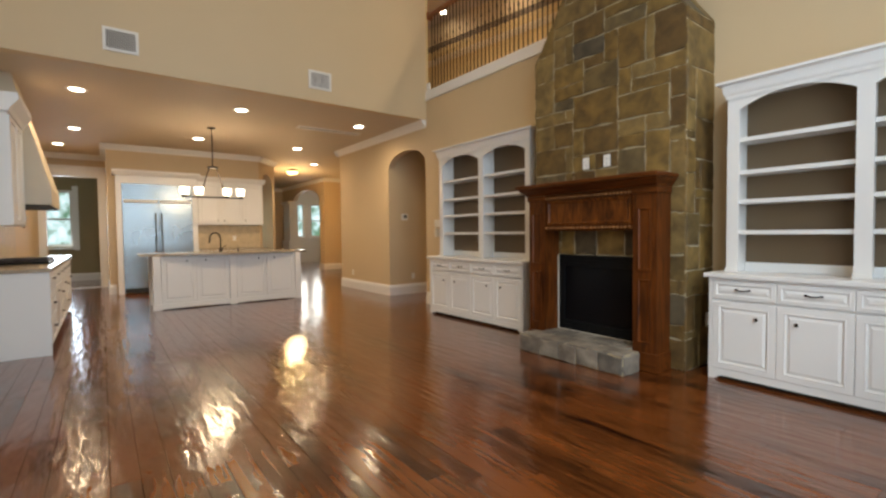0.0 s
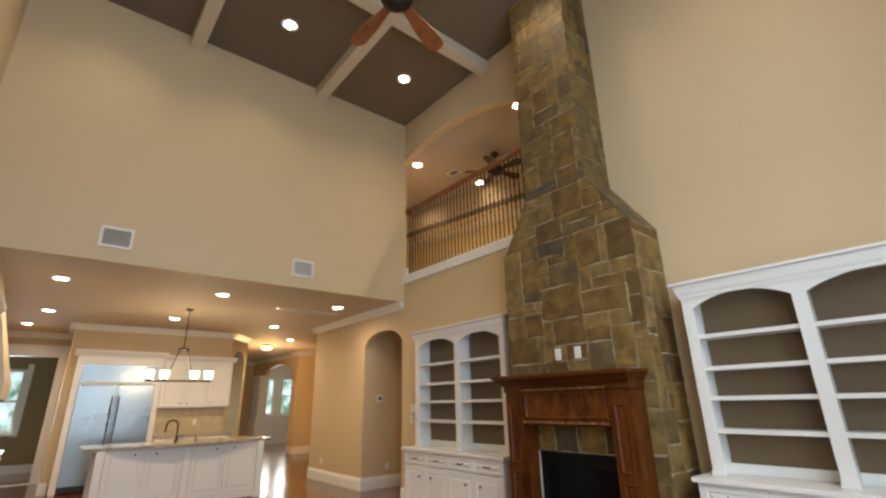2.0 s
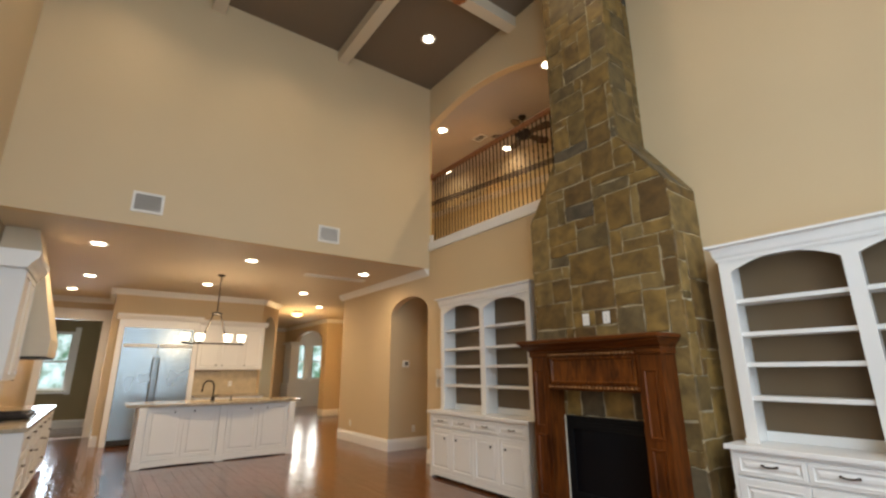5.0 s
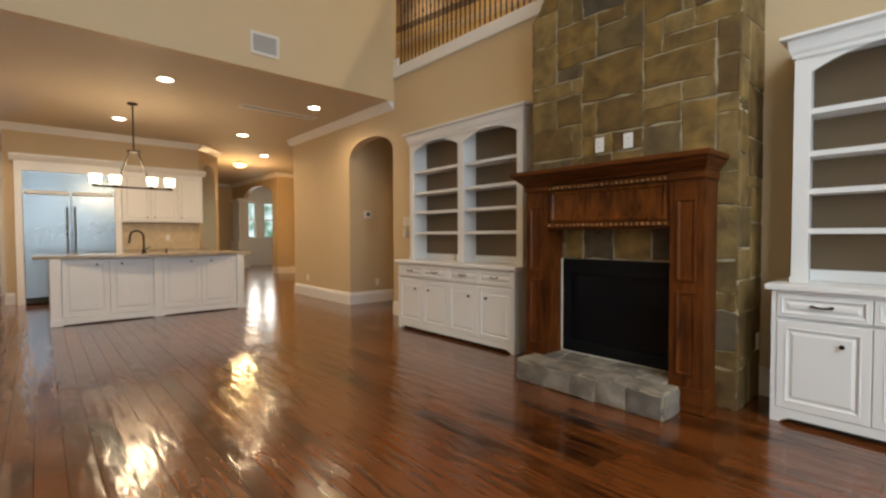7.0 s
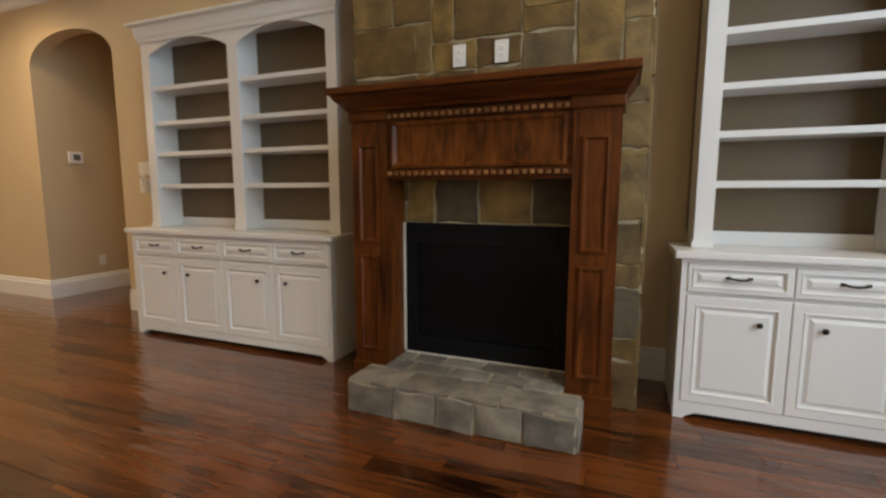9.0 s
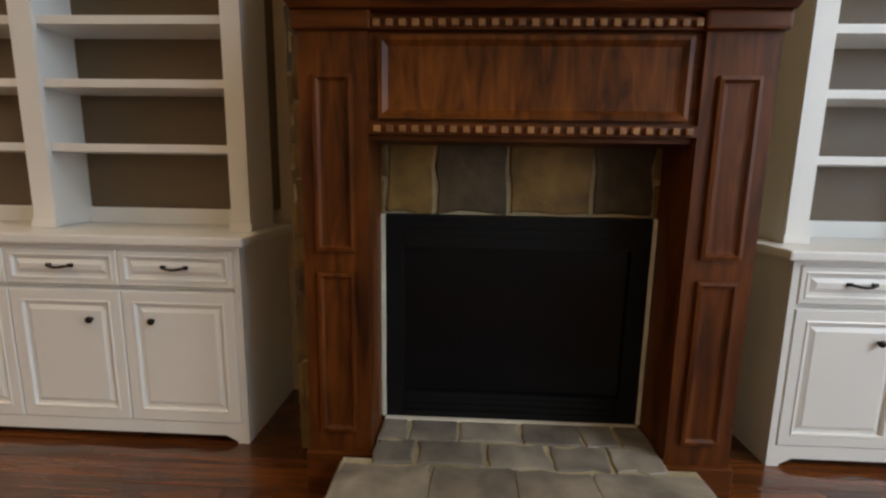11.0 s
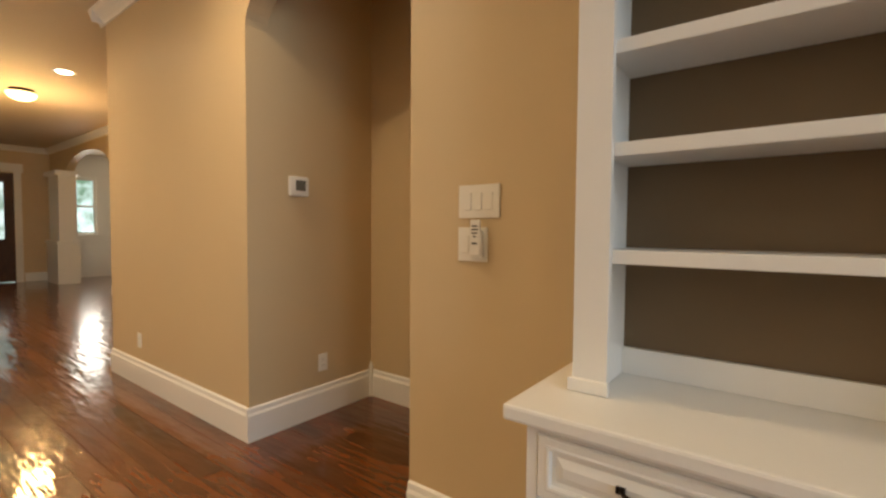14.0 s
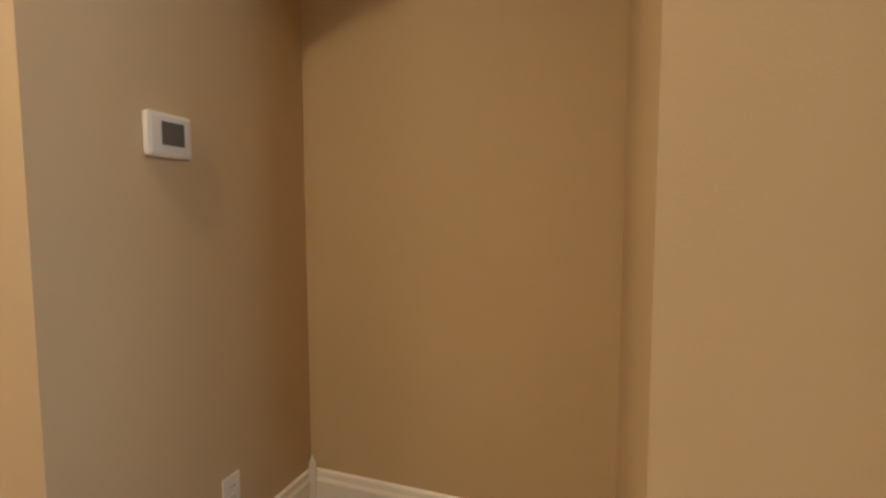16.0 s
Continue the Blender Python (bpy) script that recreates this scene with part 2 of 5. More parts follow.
FLOOR_FAR = wood("hand_scraped_floor_board_far", (0.011, 0.0028, 0.0010), (0.155, 0.045, 0.0095), 0.2, "x", 12, 1.6, "island", 0.45, 0.005)
GAP = material("dark_floor_joint", (0.02, 0.008, 0.004), 0.6)
CHERRY_Z = wood("cherry_stained_wood_upright", (0.026, 0.0058, 0.0010), (0.155, 0.042, 0.006), 0.42, "z", 9, 2.4, "", 0.0)
CHERRY_X = wood("cherry_stained_wood", (0.026, 0.0058, 0.0010), (0.155, 0.042, 0.006), 0.42, "x", 9, 2.4, "", 0.0)
CHERRY_PANEL = wood("figured_oak_panel", (0.034, 0.008, 0.0018), (0.21, 0.062, 0.009), 0.36, "z", 5, 4.0, "", 0.0)
FAN_WOOD = wood("orange_brown_fan_wood", (0.16, 0.045, 0.012), (0.34, 0.11, 0.03), 0.35, "x", 3, 4)
RAIL_WOOD = wood("brown_rail_wood", (0.11, 0.035, 0.012), (0.26, 0.095, 0.035), 0.3, "x", 9, 3)
STONE = stone_material("tumbled_ledge_stone", 0.84)
HEARTH_STONE = stone_material("grey_hearth_flagstone", 1.45, 0.82)
STONE_TAN = stone_material("tan_facing_stone", 1.05)
STONE_SLATE = stone_material("slate_facing_stone", 0.5, 0.4)
MORTAR = material("pale_mortar", (0.36, 0.30, 0.19), 0.9, 0.65, 2.2, 60, 0.08)
BLACK = material("black_firebox_metal", (0.007, 0.007, 0.0075), 0.55, 0.2, 5, 80, 0.01)
FIRE_GLASS = material("dark_fireplace_glass", (0.005, 0.005, 0.006), 0.16, 0.1, 3, 60, 0.0)
BRONZE = material("oil_rubbed_bronze", (0.025, 0.018, 0.013), 0.38, 0.2, 20, 120, 0.01, metal=0.8)
IRON = material("wrought_iron", (0.03, 0.022, 0.017), 0.45, 0.2, 20, 120, 0.02, metal=0.6)
STEEL = material("brushed_stainless_steel", (0.27, 0.30, 0.31), 0.26, 0.06, 2, 150, 0.01, metal=0.9)
GRANITE = material("speckled_tan_granite", (0.36, 0.30, 0.22), 0.16, 0.5, 18, 160, 0.0)
SPLASH = material("beige_stone_backsplash", (0.50, 0.40, 0.25), 0.4, 0.2, 9, 60, 0.02)
PLASTIC = material("white_plastic_plate", (0.78, 0.76, 0.71), 0.35, 0.02, 10, 60, 0.0)
GREY_SCREEN = material("grey_display", (0.13, 0.13, 0.115), 0.25, 0.05, 10, 60, 0.0)
# near-black of slots, buttons and duct backings, and of shade painted under cabinets
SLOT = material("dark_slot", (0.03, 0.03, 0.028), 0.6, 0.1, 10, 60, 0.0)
VENT_WHITE = material("white_vent_metal", (0.74, 0.72, 0.68), 0.4, 0.03, 6, 60, 0.0)
DOOR_WOOD = wood("dark_front_door_wood", (0.02, 0.006, 0.003), (0.07, 0.022, 0.010), 0.35, "z", 9, 2.4)
FROST = glow("lit_frosted_shade", (1.0, 0.85, 0.6), 5.0)
LENS = glow("lit_can_lamp", (1.0, 0.88, 0.68), 18.0)
AMBER = glow("lit_amber_bowl", (1.0, 0.72, 0.3), 4.0)
GARDEN_GLOW = garden_material()
GLASS = glass_material()

for dull in (BLACK, FIRE_GLASS):
    dull.node_tree.nodes["Principled BSDF"].inputs["Specular IOR Level"].default_value = 0.15
for stained in (CHERRY_Z, CHERRY_X, CHERRY_PANEL):
    stained.node_tree.nodes["Principled BSDF"].inputs["Specular IOR Level"].default_value = 0.22

# ---- structure ----
bm = B(-18.5, YL - 0.16, -0.12, XR + 0.16, 0.14, -0.012)
box(bm, -18.5, 0.14, -0.12, -3.6, 6.2, -0.012)
box(bm, -18.5, -7.2, -0.12, -10.9, YL - 0.16, -0.012)
setting("floor", bm, GAP, "dark sub-floor under the boards of every room", "floor")

# wall of the fireplace, with the arch to the alcove and the opening to the upstairs gallery
AX0, AX1, ASP, AR = -5.06, -3.79, 2.45, 0.29
lower = [(-7.3, 0), (AX0, 0), *ellipse_arc(AX0, AX1, ASP, AR), (AX1, 0), (XR, 0), (XR, 3.62), (-3.74, 3.62), (-3.74, KZ), (-7.3, KZ)]
setting("wall_north", prism(bmesh.new(), lower, "y", 0, 0.14), WALL, "tan painted fireplace wall with an arched alcove opening", "wall")
GX0, GX1 = -3.74, -0.1
curve = [(x, 6.115 - 0.124 * (x + 2.65) ** 2) for x in [GX0 + (GX1 - GX0) * i / 28 for i in range(29)]]
upper = [(-3.9, CZ), (-3.9, curve[0][1]), *curve, (GX1, 3.62), (XR, 3.62), (XR, CZ)]
setting("wall_north_upper", prism(bmesh.new(), upper, "y", 0, 0.14), WALL, "tan painted upper wall with a wide arched gallery opening", "wall")
setting("wall_west_upper", B(XK - 0.14, YL - 0.2, KZ, XK, 0, CZ), WALL, "tall tan painted wall above the kitchen opening", "wall")
setting("wall_south", B(-11, YL - 0.16, 0, XR, YL, CZ), WALL, "tan painted side wall of great room and kitchen", "wall")
# end wall with tall windows
bm = bmesh.new()
WINS = [(-5.0, -3.5), (-3.1, -1.6)]
edges_y = [YL - 0.16] + [v for w in WINS for v in w] + [0.14]
for a, b in zip(edges_y[::2], edges_y[1::2]):
    box(bm, XR, a, 0, XR + 0.16, b, CZ)
for a, b in WINS:
    box(bm, XR, a, 0, XR + 0.16, b, 0.5)
    box(bm, XR, a, 5.6, XR + 0.16, b, CZ)
setting("wall_east", bm, WALL, "tan painted end wall with two tall windows", "wall")
for k, (a, b) in enumerate(WINS):
    w = thing(f"window_{k + 1}", "tall white framed window in the end wall", "window", kind="structure")
    for z0, z1 in ((0.5, 0.56), (2.9, 2.98), (5.54, 5.6)):
        part("window_frame", B(XR + 0.04, a, z0, XR + 0.11, b, z1), WHITE, w)
    for y in (a, (a + b) / 2 - 0.03, b - 0.06):
        part("window_frame", B(XR + 0.045, y, 0.56, XR + 0.105, y + 0.06, 5.54), WHITE, w)
    lamp("window_daylight", "AREA", look((XR - 0.02, (a + b) / 2, 3.05), (XR - 2, (a + b) / 2, 3.05)), DAY_W, DAY, size=(b - a - 0.1, 4.9))
ground = setting("ground", B(-60, -60, -0.4, 60, 60, -0.14), material("lawn", (0.06, 0.10, 0.03), 0.9, 0.3), "green lawn round the house", "ground")

# great room ceiling with its beams
setting("ceiling", B(XK - 0.14, YL - 0.16, CZ, XR + 0.16, 0.14, CZ + 0.15), TAUPE, "dark taupe painted great room ceiling", "ceiling")
BX, BY, BD = (-1.47, 1.2), (-1.83, -3.80), 0.19
bm = bmesh.new()
for y in BY:
    box(bm, XK, y - 0.09, CZ - BD, XR, y + 0.09, CZ)
for x in BX:
    for a, b in ((YL, BY[1] - 0.09), (BY[1] + 0.09, BY[0] - 0.09), (BY[0] + 0.09, 0)):
        box(bm, x - 0.09, a, CZ - BD + 0.002, x + 0.09, b, CZ)
setting("ceiling_beams", bm, CREAM, "cream painted coffer beams crossing the ceiling", "beam")
setting("ceiling_kitchen", B(-18.5, -7.2, KZ, XK - 0.14, 6.2, KZ + 0.15), KITCHEN_CEILING, "beige painted kitchen and hall ceiling", "ceiling")

# alcove behind the arch
for nm, a in (("wall_alcove_west", (AX0 - 0.12, 0.14, 0, AX0, 1.0, KZ)), ("wall_alcove_north", (AX0 - 0.12, 1.0, 0, AX1 + 0.12, 1.12, KZ)), ("wall_alcove_east", (AX1, 0.14, 0, AX1 + 0.12, 1.0, KZ))):
    setting(nm, B(*a), WALL, "tan painted wall of the shallow alcove", "wall")

# hall and dining room beyond the kitchen
bm = bmesh.new()
box(bm, -7.3, 0.14, 0, -7.16, 2.5, KZ)
box(bm, -12.3, 2.4, 0, -7.3, 2.54, KZ)
box(bm, -12.44, 1.65, 0, -12.3, 2.54, KZ)
setting("wall_stair_hall", bm, WALL, "tan painted walls of the side hall", "wall")
arch_wall = [(-16.8, 0), (-15.5, 0), *ellipse_arc(-15.5, -12.75, 2.45, 0.42), (-12.75, 0), (-12.44, 0), (-12.44, KZ), (-16.8, KZ)]
setting("wall_hall_arch", prism(bmesh.new(), arch_wall, "y", 1.65, 1.8), WALL, "tan hall wall with a wide arched opening", "wall")
bm = bmesh.new()
DY0, DY1, DH = -0.05, 1.0, 2.52
box(bm, -16.94, -0.9, 0, -16.8, DY0, KZ)
box(bm, -16.94, DY1, 0, -16.8, 1.8, KZ)
box(bm, -16.94, DY0, DH, -16.8, DY1, KZ)
setting("wall_hall_end", bm, WALL, "tan painted wall round the front door", "wall")
bm = bmesh.new()
DWIN = [(2.05, 2.62), (2.92, 3.62)]
ys = [1.8, *[v for w in DWIN for v in w], 6.1]
for a, b in zip(ys[::2], ys[1::2]):
    box(bm, -17.1, a, 0, -16.94, b, KZ)
for a, b in DWIN:
    box(bm, -17.1, a, 0, -16.94, b, 1.1)
    box(bm, -17.1, a, 2.55, -16.94, b, KZ)
box(bm, -17.1, 6.0, 0, -12.3, 6.14, KZ)
box(bm, -12.44, 2.54, 0, -12.3, 6.0, KZ)
setting("wall_dining", bm, WHITE, "white panelled dining room walls", "wall")
for k, (a, b) in enumerate(DWIN):
    w = thing(f"window_{k + 3}", "white framed sash window looking on green trees", "window", kind="structure")
    for z0, z1 in ((1.1, 1.16), (1.80, 1.85), (2.49, 2.55)):
        part("window_frame", B(-17.06, a, z0, -17.0, b, z1), WHITE, w)
    for y in (a, b - 0.05):
        part("window_frame", B(-17.058, y, 1.16, -17.002, y + 0.05, 2.49), WHITE, w)
    part("window_sill", B(-16.94, a - 0.06, 1.04, -16.86, b + 0.06, 1.1, bevel=0.01), WHITE, w)
bm = bmesh.new()
box(bm, -10.0, -0.9, 0, -9.86, -0.75, KZ)
box(bm, -16.94, -0.9, 0, -10.0, -0.76, KZ)
setting("wall_hall_left", bm, WALL, "tan painted hall wall beside the kitchen", "wall")

# kitchen back wall: refrigerator wall, angled end, doorway to the breakfast room
FX = -9.1
bm = bmesh.new()
prism(bm, [(FX, -4.39), (FX, -1.35), (FX - 0.14, -1.46), (FX - 0.14, -4.25), (-11.0, -4.25), (-11.0, -4.39)], "z", 0, KZ)
setting("wall_kitchen_back", bm, WALL, "tan painted kitchen wall behind the refrigerator", "wall")
bm = bmesh.new()
box(bm, -11.14, -4.55, 0, -11.0, -4.25, KZ)
box(bm, -11.14, -5.5, 2.62, -11.0, -4.55, KZ)
box(bm, -11.14, -7.0, 0, -11.0, -5.5, KZ)
setting("wall_breakfast_door", bm, WALL, "tan wall round the breakfast room doorway", "wall")
bm = bmesh.new()
box(bm, -13.64, -5.13, 0, -13.5, -3.4, KZ)
box(bm, -13.64, -7.2, 0, -13.5, -5.95, KZ)
box(bm, -13.64, -5.95, 0, -13.5, -5.13, 0.95)
box(bm, -13.64, -5.95, 2.5, -13.5, -5.13, KZ)
box(bm, -13.5, -3.54, 0, -11.14, -3.4, KZ)
box(bm, -13.5, -7.2, 0, -11.14, -7.06, KZ)
setting("wall_breakfast", bm, OLIVE, "olive painted breakfast room walls", "wall")
w = thing("window_5", "white framed breakfast room window in daylight", "window", kind="structure")
for z0, z1 in ((0.95, 1.02), (1.68, 1.73), (2.43, 2.5)):
    part("window_frame", B(-13.6, -5.95, z0, -13.54, -5.13, z1), WHITE, w)
for y in (-5.95, -5.19):
    part("window_frame", B(-13.598, y, 1.02, -13.542, y + 0.06, 2.43), WHITE, w)
part("casing", B(-13.5, -5.13, 0.85, -13.47, -5.0, 2.62), WHITE, w)
part("window_sill", B(-13.5, -6.05, 0.88, -13.43, -5.0, 0.93), WHITE, w)

lamp("window_daylight", "AREA", look((-13.46, -5.54, 1.7), (-11, -5.54, 1.5)), 40, DAY, size=(0.8, 1.5))
for a, b in DWIN:
    lamp("window_daylight", "AREA", look((-16.84, (a + b) / 2, 1.82), (-14, (a + b) / 2, 1.6)), 16, (1.0, 0.96, 0.88), size=(b - a, 1.4))

# daylit garden far beyond the windows
for nm, m in (("backdrop", B(-19.5, -9, -0.1, -19.4, 7, 4.5)),):
    setting(nm, m, GARDEN_GLOW, "sunlit green trees outside the house", "backdrop")

# gallery upstairs, with its back wall at a slight angle
GZ = 6.12
GTURN = pose(-6.18, 1.95, 0, 0, 0, 9.1)
setting("floor_gallery", B(-6.2, 0.14, 3.4, 3.0, 4.6, 3.62), KITCHEN_CEILING, "upstairs gallery floor", "floor")
setting("ceiling_gallery", B(-7.4, 0.14, GZ, 3.0, 4.7, GZ + 0.12), UPSTAIRS, "pale grey brown upstairs ceiling", "ceiling")
for nm, bm, mat, text, cat in (
        ("wall_gallery", B(-1.2, 0, 3.62, 9.4, 0.12, 5.54), OCHRE, "ochre painted upstairs gallery wall", "wall"),
        ("wall_gallery_top", B(-1.2, 0, 5.67, 9.4, 0.12, GZ), WALL, "tan painted top of the gallery wall", "wall"),
        ("trim_gallery_band", B(-1.2, -0.01, 5.54, 9.4, 0.12, 5.67), TAUPE, "dark taupe band high on the gallery wall", "band"),
        ("trim_gallery", sweep_x(bmesh.new(), [(-0.001, 5.20), (-0.03, 5.20), (-0.03, 5.24), (-0.08, 5.28), (-0.08, 5.31), (-0.001, 5.31)], -1.2, 9.4), CREAM, "cream moulding on the gallery wall", "moulding")):
    setting(nm, bm, mat, text, cat).matrix_world = GTURN
bm = bmesh.new()
box(bm, -7.4, 0.0, 3.62, -7.28, 2.2, GZ)
box(bm, -7.28, 0.0, 3.62, XK - 0.14, 0.14, GZ)
box(bm, 2.9, 0.14, 3.62, 3.0, 4.0, GZ)
setting("wall_gallery_ends", bm, OCHRE, "ochre painted gallery end walls", "wall")
setting("trim_balcony", B(-3.74, -0.03, 3.47, -0.8, 0.145, 3.625, bevel=0.008), WHITE, "white fascia board under the gallery railing", "trim")

# baseboards and crown mouldings
BASE = [(0, 0), (-0.020, 0), (-0.020, 0.158), (-0.012, 0.172), (-0.010, 0.196), (0, 0.206)]


def run(name, profile, p, q, mat, label, category, flip=False):
    """A moulding along the wall line p-q; the profile's -y side faces to the right of p-q."""
    bm = bmesh.new()
    length = (Vector(q) - Vector(p)).length
    sweep_x(bm, profile, 0, length)
    ob = setting(name, bm, mat, label, category)
    ob.matrix_world = Matrix.Translation((*p, 0)) @ Matrix.Rotation(math.atan2(q[1] - p[1], q[0] - p[0]), 4, "Z")
    return ob


def crown_at(z, drop=0.12, out=0.10):
    return [(0, z), (-out, z), (-out, z - 0.02), (-out * 0.8, z - 0.035), (-out * 0.5, z - drop * 0.6), (-0.02, z - drop + 0.02), (-0.015, z - drop), (0, z - drop)]


BASE_RUNS = [((-7.3, 0), (AX0, 0)), ((AX0, -0.02), (AX0, 1.0)), ((AX0 + 0.02, 1.0), (AX1, 1.0)), ((AX1, 0), (-3.0, 0)), ((-1.04, 0), (-0.85, 0)),
             ((0.83, 0), (1.02, 0)), ((2.95, 0), (XR, 0)), ((-12.3, 1.65), (-12.3, 2.4)), ((-7.3, 2.4), (-7.3, 0.0)), ((-12.3, 2.4), (-7.3, 2.4)), ((-12.75, 1.65), (-12.3, 1.65)),
             ((-16.8, 1.65), (-16.3, 1.65)), ((XR, YL), (-3.4, YL)), ((-11.0, -4.39), (FX, -4.39)), ((FX, -4.39), (FX, -4.28)), ((-13.5, -5.6), (-13.5, -3.54)),
             ((XR, 0), (XR, YL)), ((-9.1, -1.35), (-9.21, -1.263)), ((-10, -0.76), (-16.8, -0.76)), ((-16.8, 1.15), (-16.8, 1.65))]
for p, q in BASE_RUNS:
    run("baseboard", BASE, p, q, WHITE, "tall white painted baseboard along the wall", "baseboard")
CROWN_RUNS = [((-7.4, 0), (-3.76, 0)), ((-7.3, 2.4), (-7.3, -0.1)), ((FX, -4.49), (FX, -1.35)), ((FX, -1.35), (-9.86, -0.75)), ((-11.0, -4.39), (FX + 0.1, -4.39)), ((-11.0, -7), (-11.0, -4.39)),
              ((-12.3, 1.6), (-12.3, 2.4)), ((-16.8, 1.65), (-12.3, 1.65)), ((-16.8, -0.76), (-16.8, 1.65)), ((-9.86, -0.76), (-16.8, -0.76)), ((-12.3, 2.4), (-7.3, 2.4))]
for p, q in CROWN_RUNS:
    run("crown_moulding", crown_at(KZ), p, q, WHITE, "white painted crown moulding under the ceiling", "moulding")

bm = rod(bmesh.new(), (AX0 + 0.022, 0.978, 0.0), (AX0 + 0.022, 0.978, 0.232), 0.016, sides=8)
rod(bm, (AX0 + 0.022, 0.978, 0.232), (AX0 + 0.022, 0.978, 0.272), 0.017, 0.002, sides=8)
setting("trim_corner", bm, WHITE, "small white pointed corner post between baseboards", "trim")

# doorway casing of the breakfast room
w = thing("door_1", "white cased opening to the breakfast room", "doorway", kind="structure")
part("casing", B(-11.0, -4.55, 0, -10.96, -4.37, 2.62), WHITE, w)
part("casing", B(-11.0, -5.68, 0, -10.96, -5.5, 2.62), WHITE, w)
part("header", B(-11.0, -5.72, 2.62, -10.95, -4.33, 2.82), WHITE, w)
part("cap", B(-11.0, -5.76, 2.82, -10.92, -4.29, 2.87), WHITE, w)
part("threshold", B(-11.14, -5.5, 0.0, -10.98, -4.55, 0.012), WHITE, w)

# front door
w = thing("door_2", "dark stained wooden front door with a tall glass light", "door", kind="structure")
bm = bmesh.new()
box(bm, -16.88, DY0, 0.01, -16.83, DY0 + 0.17, DH)
box(bm, -16.88, DY1 - 0.17, 0.01, -16.83, DY1, DH)
box(bm, -16.88, DY0 + 0.17, 0.01, -16.83, DY1 - 0.17, 1.0)
box(bm, -16.88, DY0 + 0.17, 2.3, -16.83, DY1 - 0.17, DH)
part("door_leaf", bm, DOOR_WOOD, w)
part("pane", B(-16.86, DY0 + 0.17, 1.0, -16.85, DY1 - 0.17, 2.3), GLASS, w)
for y in (DY0 - 0.13, DY1):
    part("casing", B(-16.8, y, 0, -16.77, y + 0.13, DH + 0.02), WHITE, w)
part("header", B(-16.8, DY0 - 0.16, DH + 0.02, -16.76, DY1 + 0.16, DH + 0.22), WHITE, w)
# white pillar at the hall arch
w = thing("pilaster", "white panelled half pillar at the hall arch", "pillar")
part("shaft", B(-16.25, 1.50, 0.95, -15.47, 1.83, 2.45, bevel=0.01), WHITE, w)
part("pedestal", B(-16.30, 1.45, 0, -15.42, 1.86, 0.92, bevel=0.01), WHITE, w)
part("capital", B(-16.32, 1.43, 2.45, -15.40, 1.88, 2.55, bevel=0.02), WHITE, w)
part("ledge", B(-16.32, 1.43, 0.92, -15.40, 1.88, 0.97, bevel=0.01), WHITE, w)


# ---- built-in bookcases ----
def panelled(bm, x0, z0, x1, z1, y, edge=0.055):
    return panel(bm, x0, z0, x1, z1, y, [(0.0, 0.0), (0.004, 0.004), (edge - 0.012, 0.004), (edge - 0.008, 0.007), (edge - 0.002, 0.006), (edge, -0.006),
                                         (edge + 0.012, -0.006), (edge + 0.03, 0.003), (edge + 0.034, 0.003)], 0.016)


def knob(parent, x, y, z):
    bm = lathe(bmesh.new(), [(0.0, 0.026), (0.010, 0.025), (0.014, 0.019), (0.014, 0.015), (0.008, 0.011), (0.005, 0.006), (0.007, 0.0), (0.0, 0.0)], sides=14)
    bmesh.ops.transform(bm, matrix=pose(x, y, z, 90), verts=bm.verts)
    part("knob", bm, BRONZE, parent, "dark bronze knob")


def pull(parent, x, y, z, half=0.045):
    bm = bmesh.new()
    pts = [(x - half + 2 * half * i / 8, y - 0.004 - 0.022 * math.sin(math.pi * i / 8) ** 0.6, z - 0.006 * math.sin(math.pi * i / 8)) for i in range(9)]
    for a, b in zip(pts, pts[1:]):
        rod(bm, a, b, 0.0055, sides=8)
    for s in (-half, half):
        box(bm, x + s - 0.009, y - 0.008, z - 0.007, x + s + 0.009, y, z + 0.007)
    part("pull", bm, BRONZE, parent, "dark bronze bar pull")


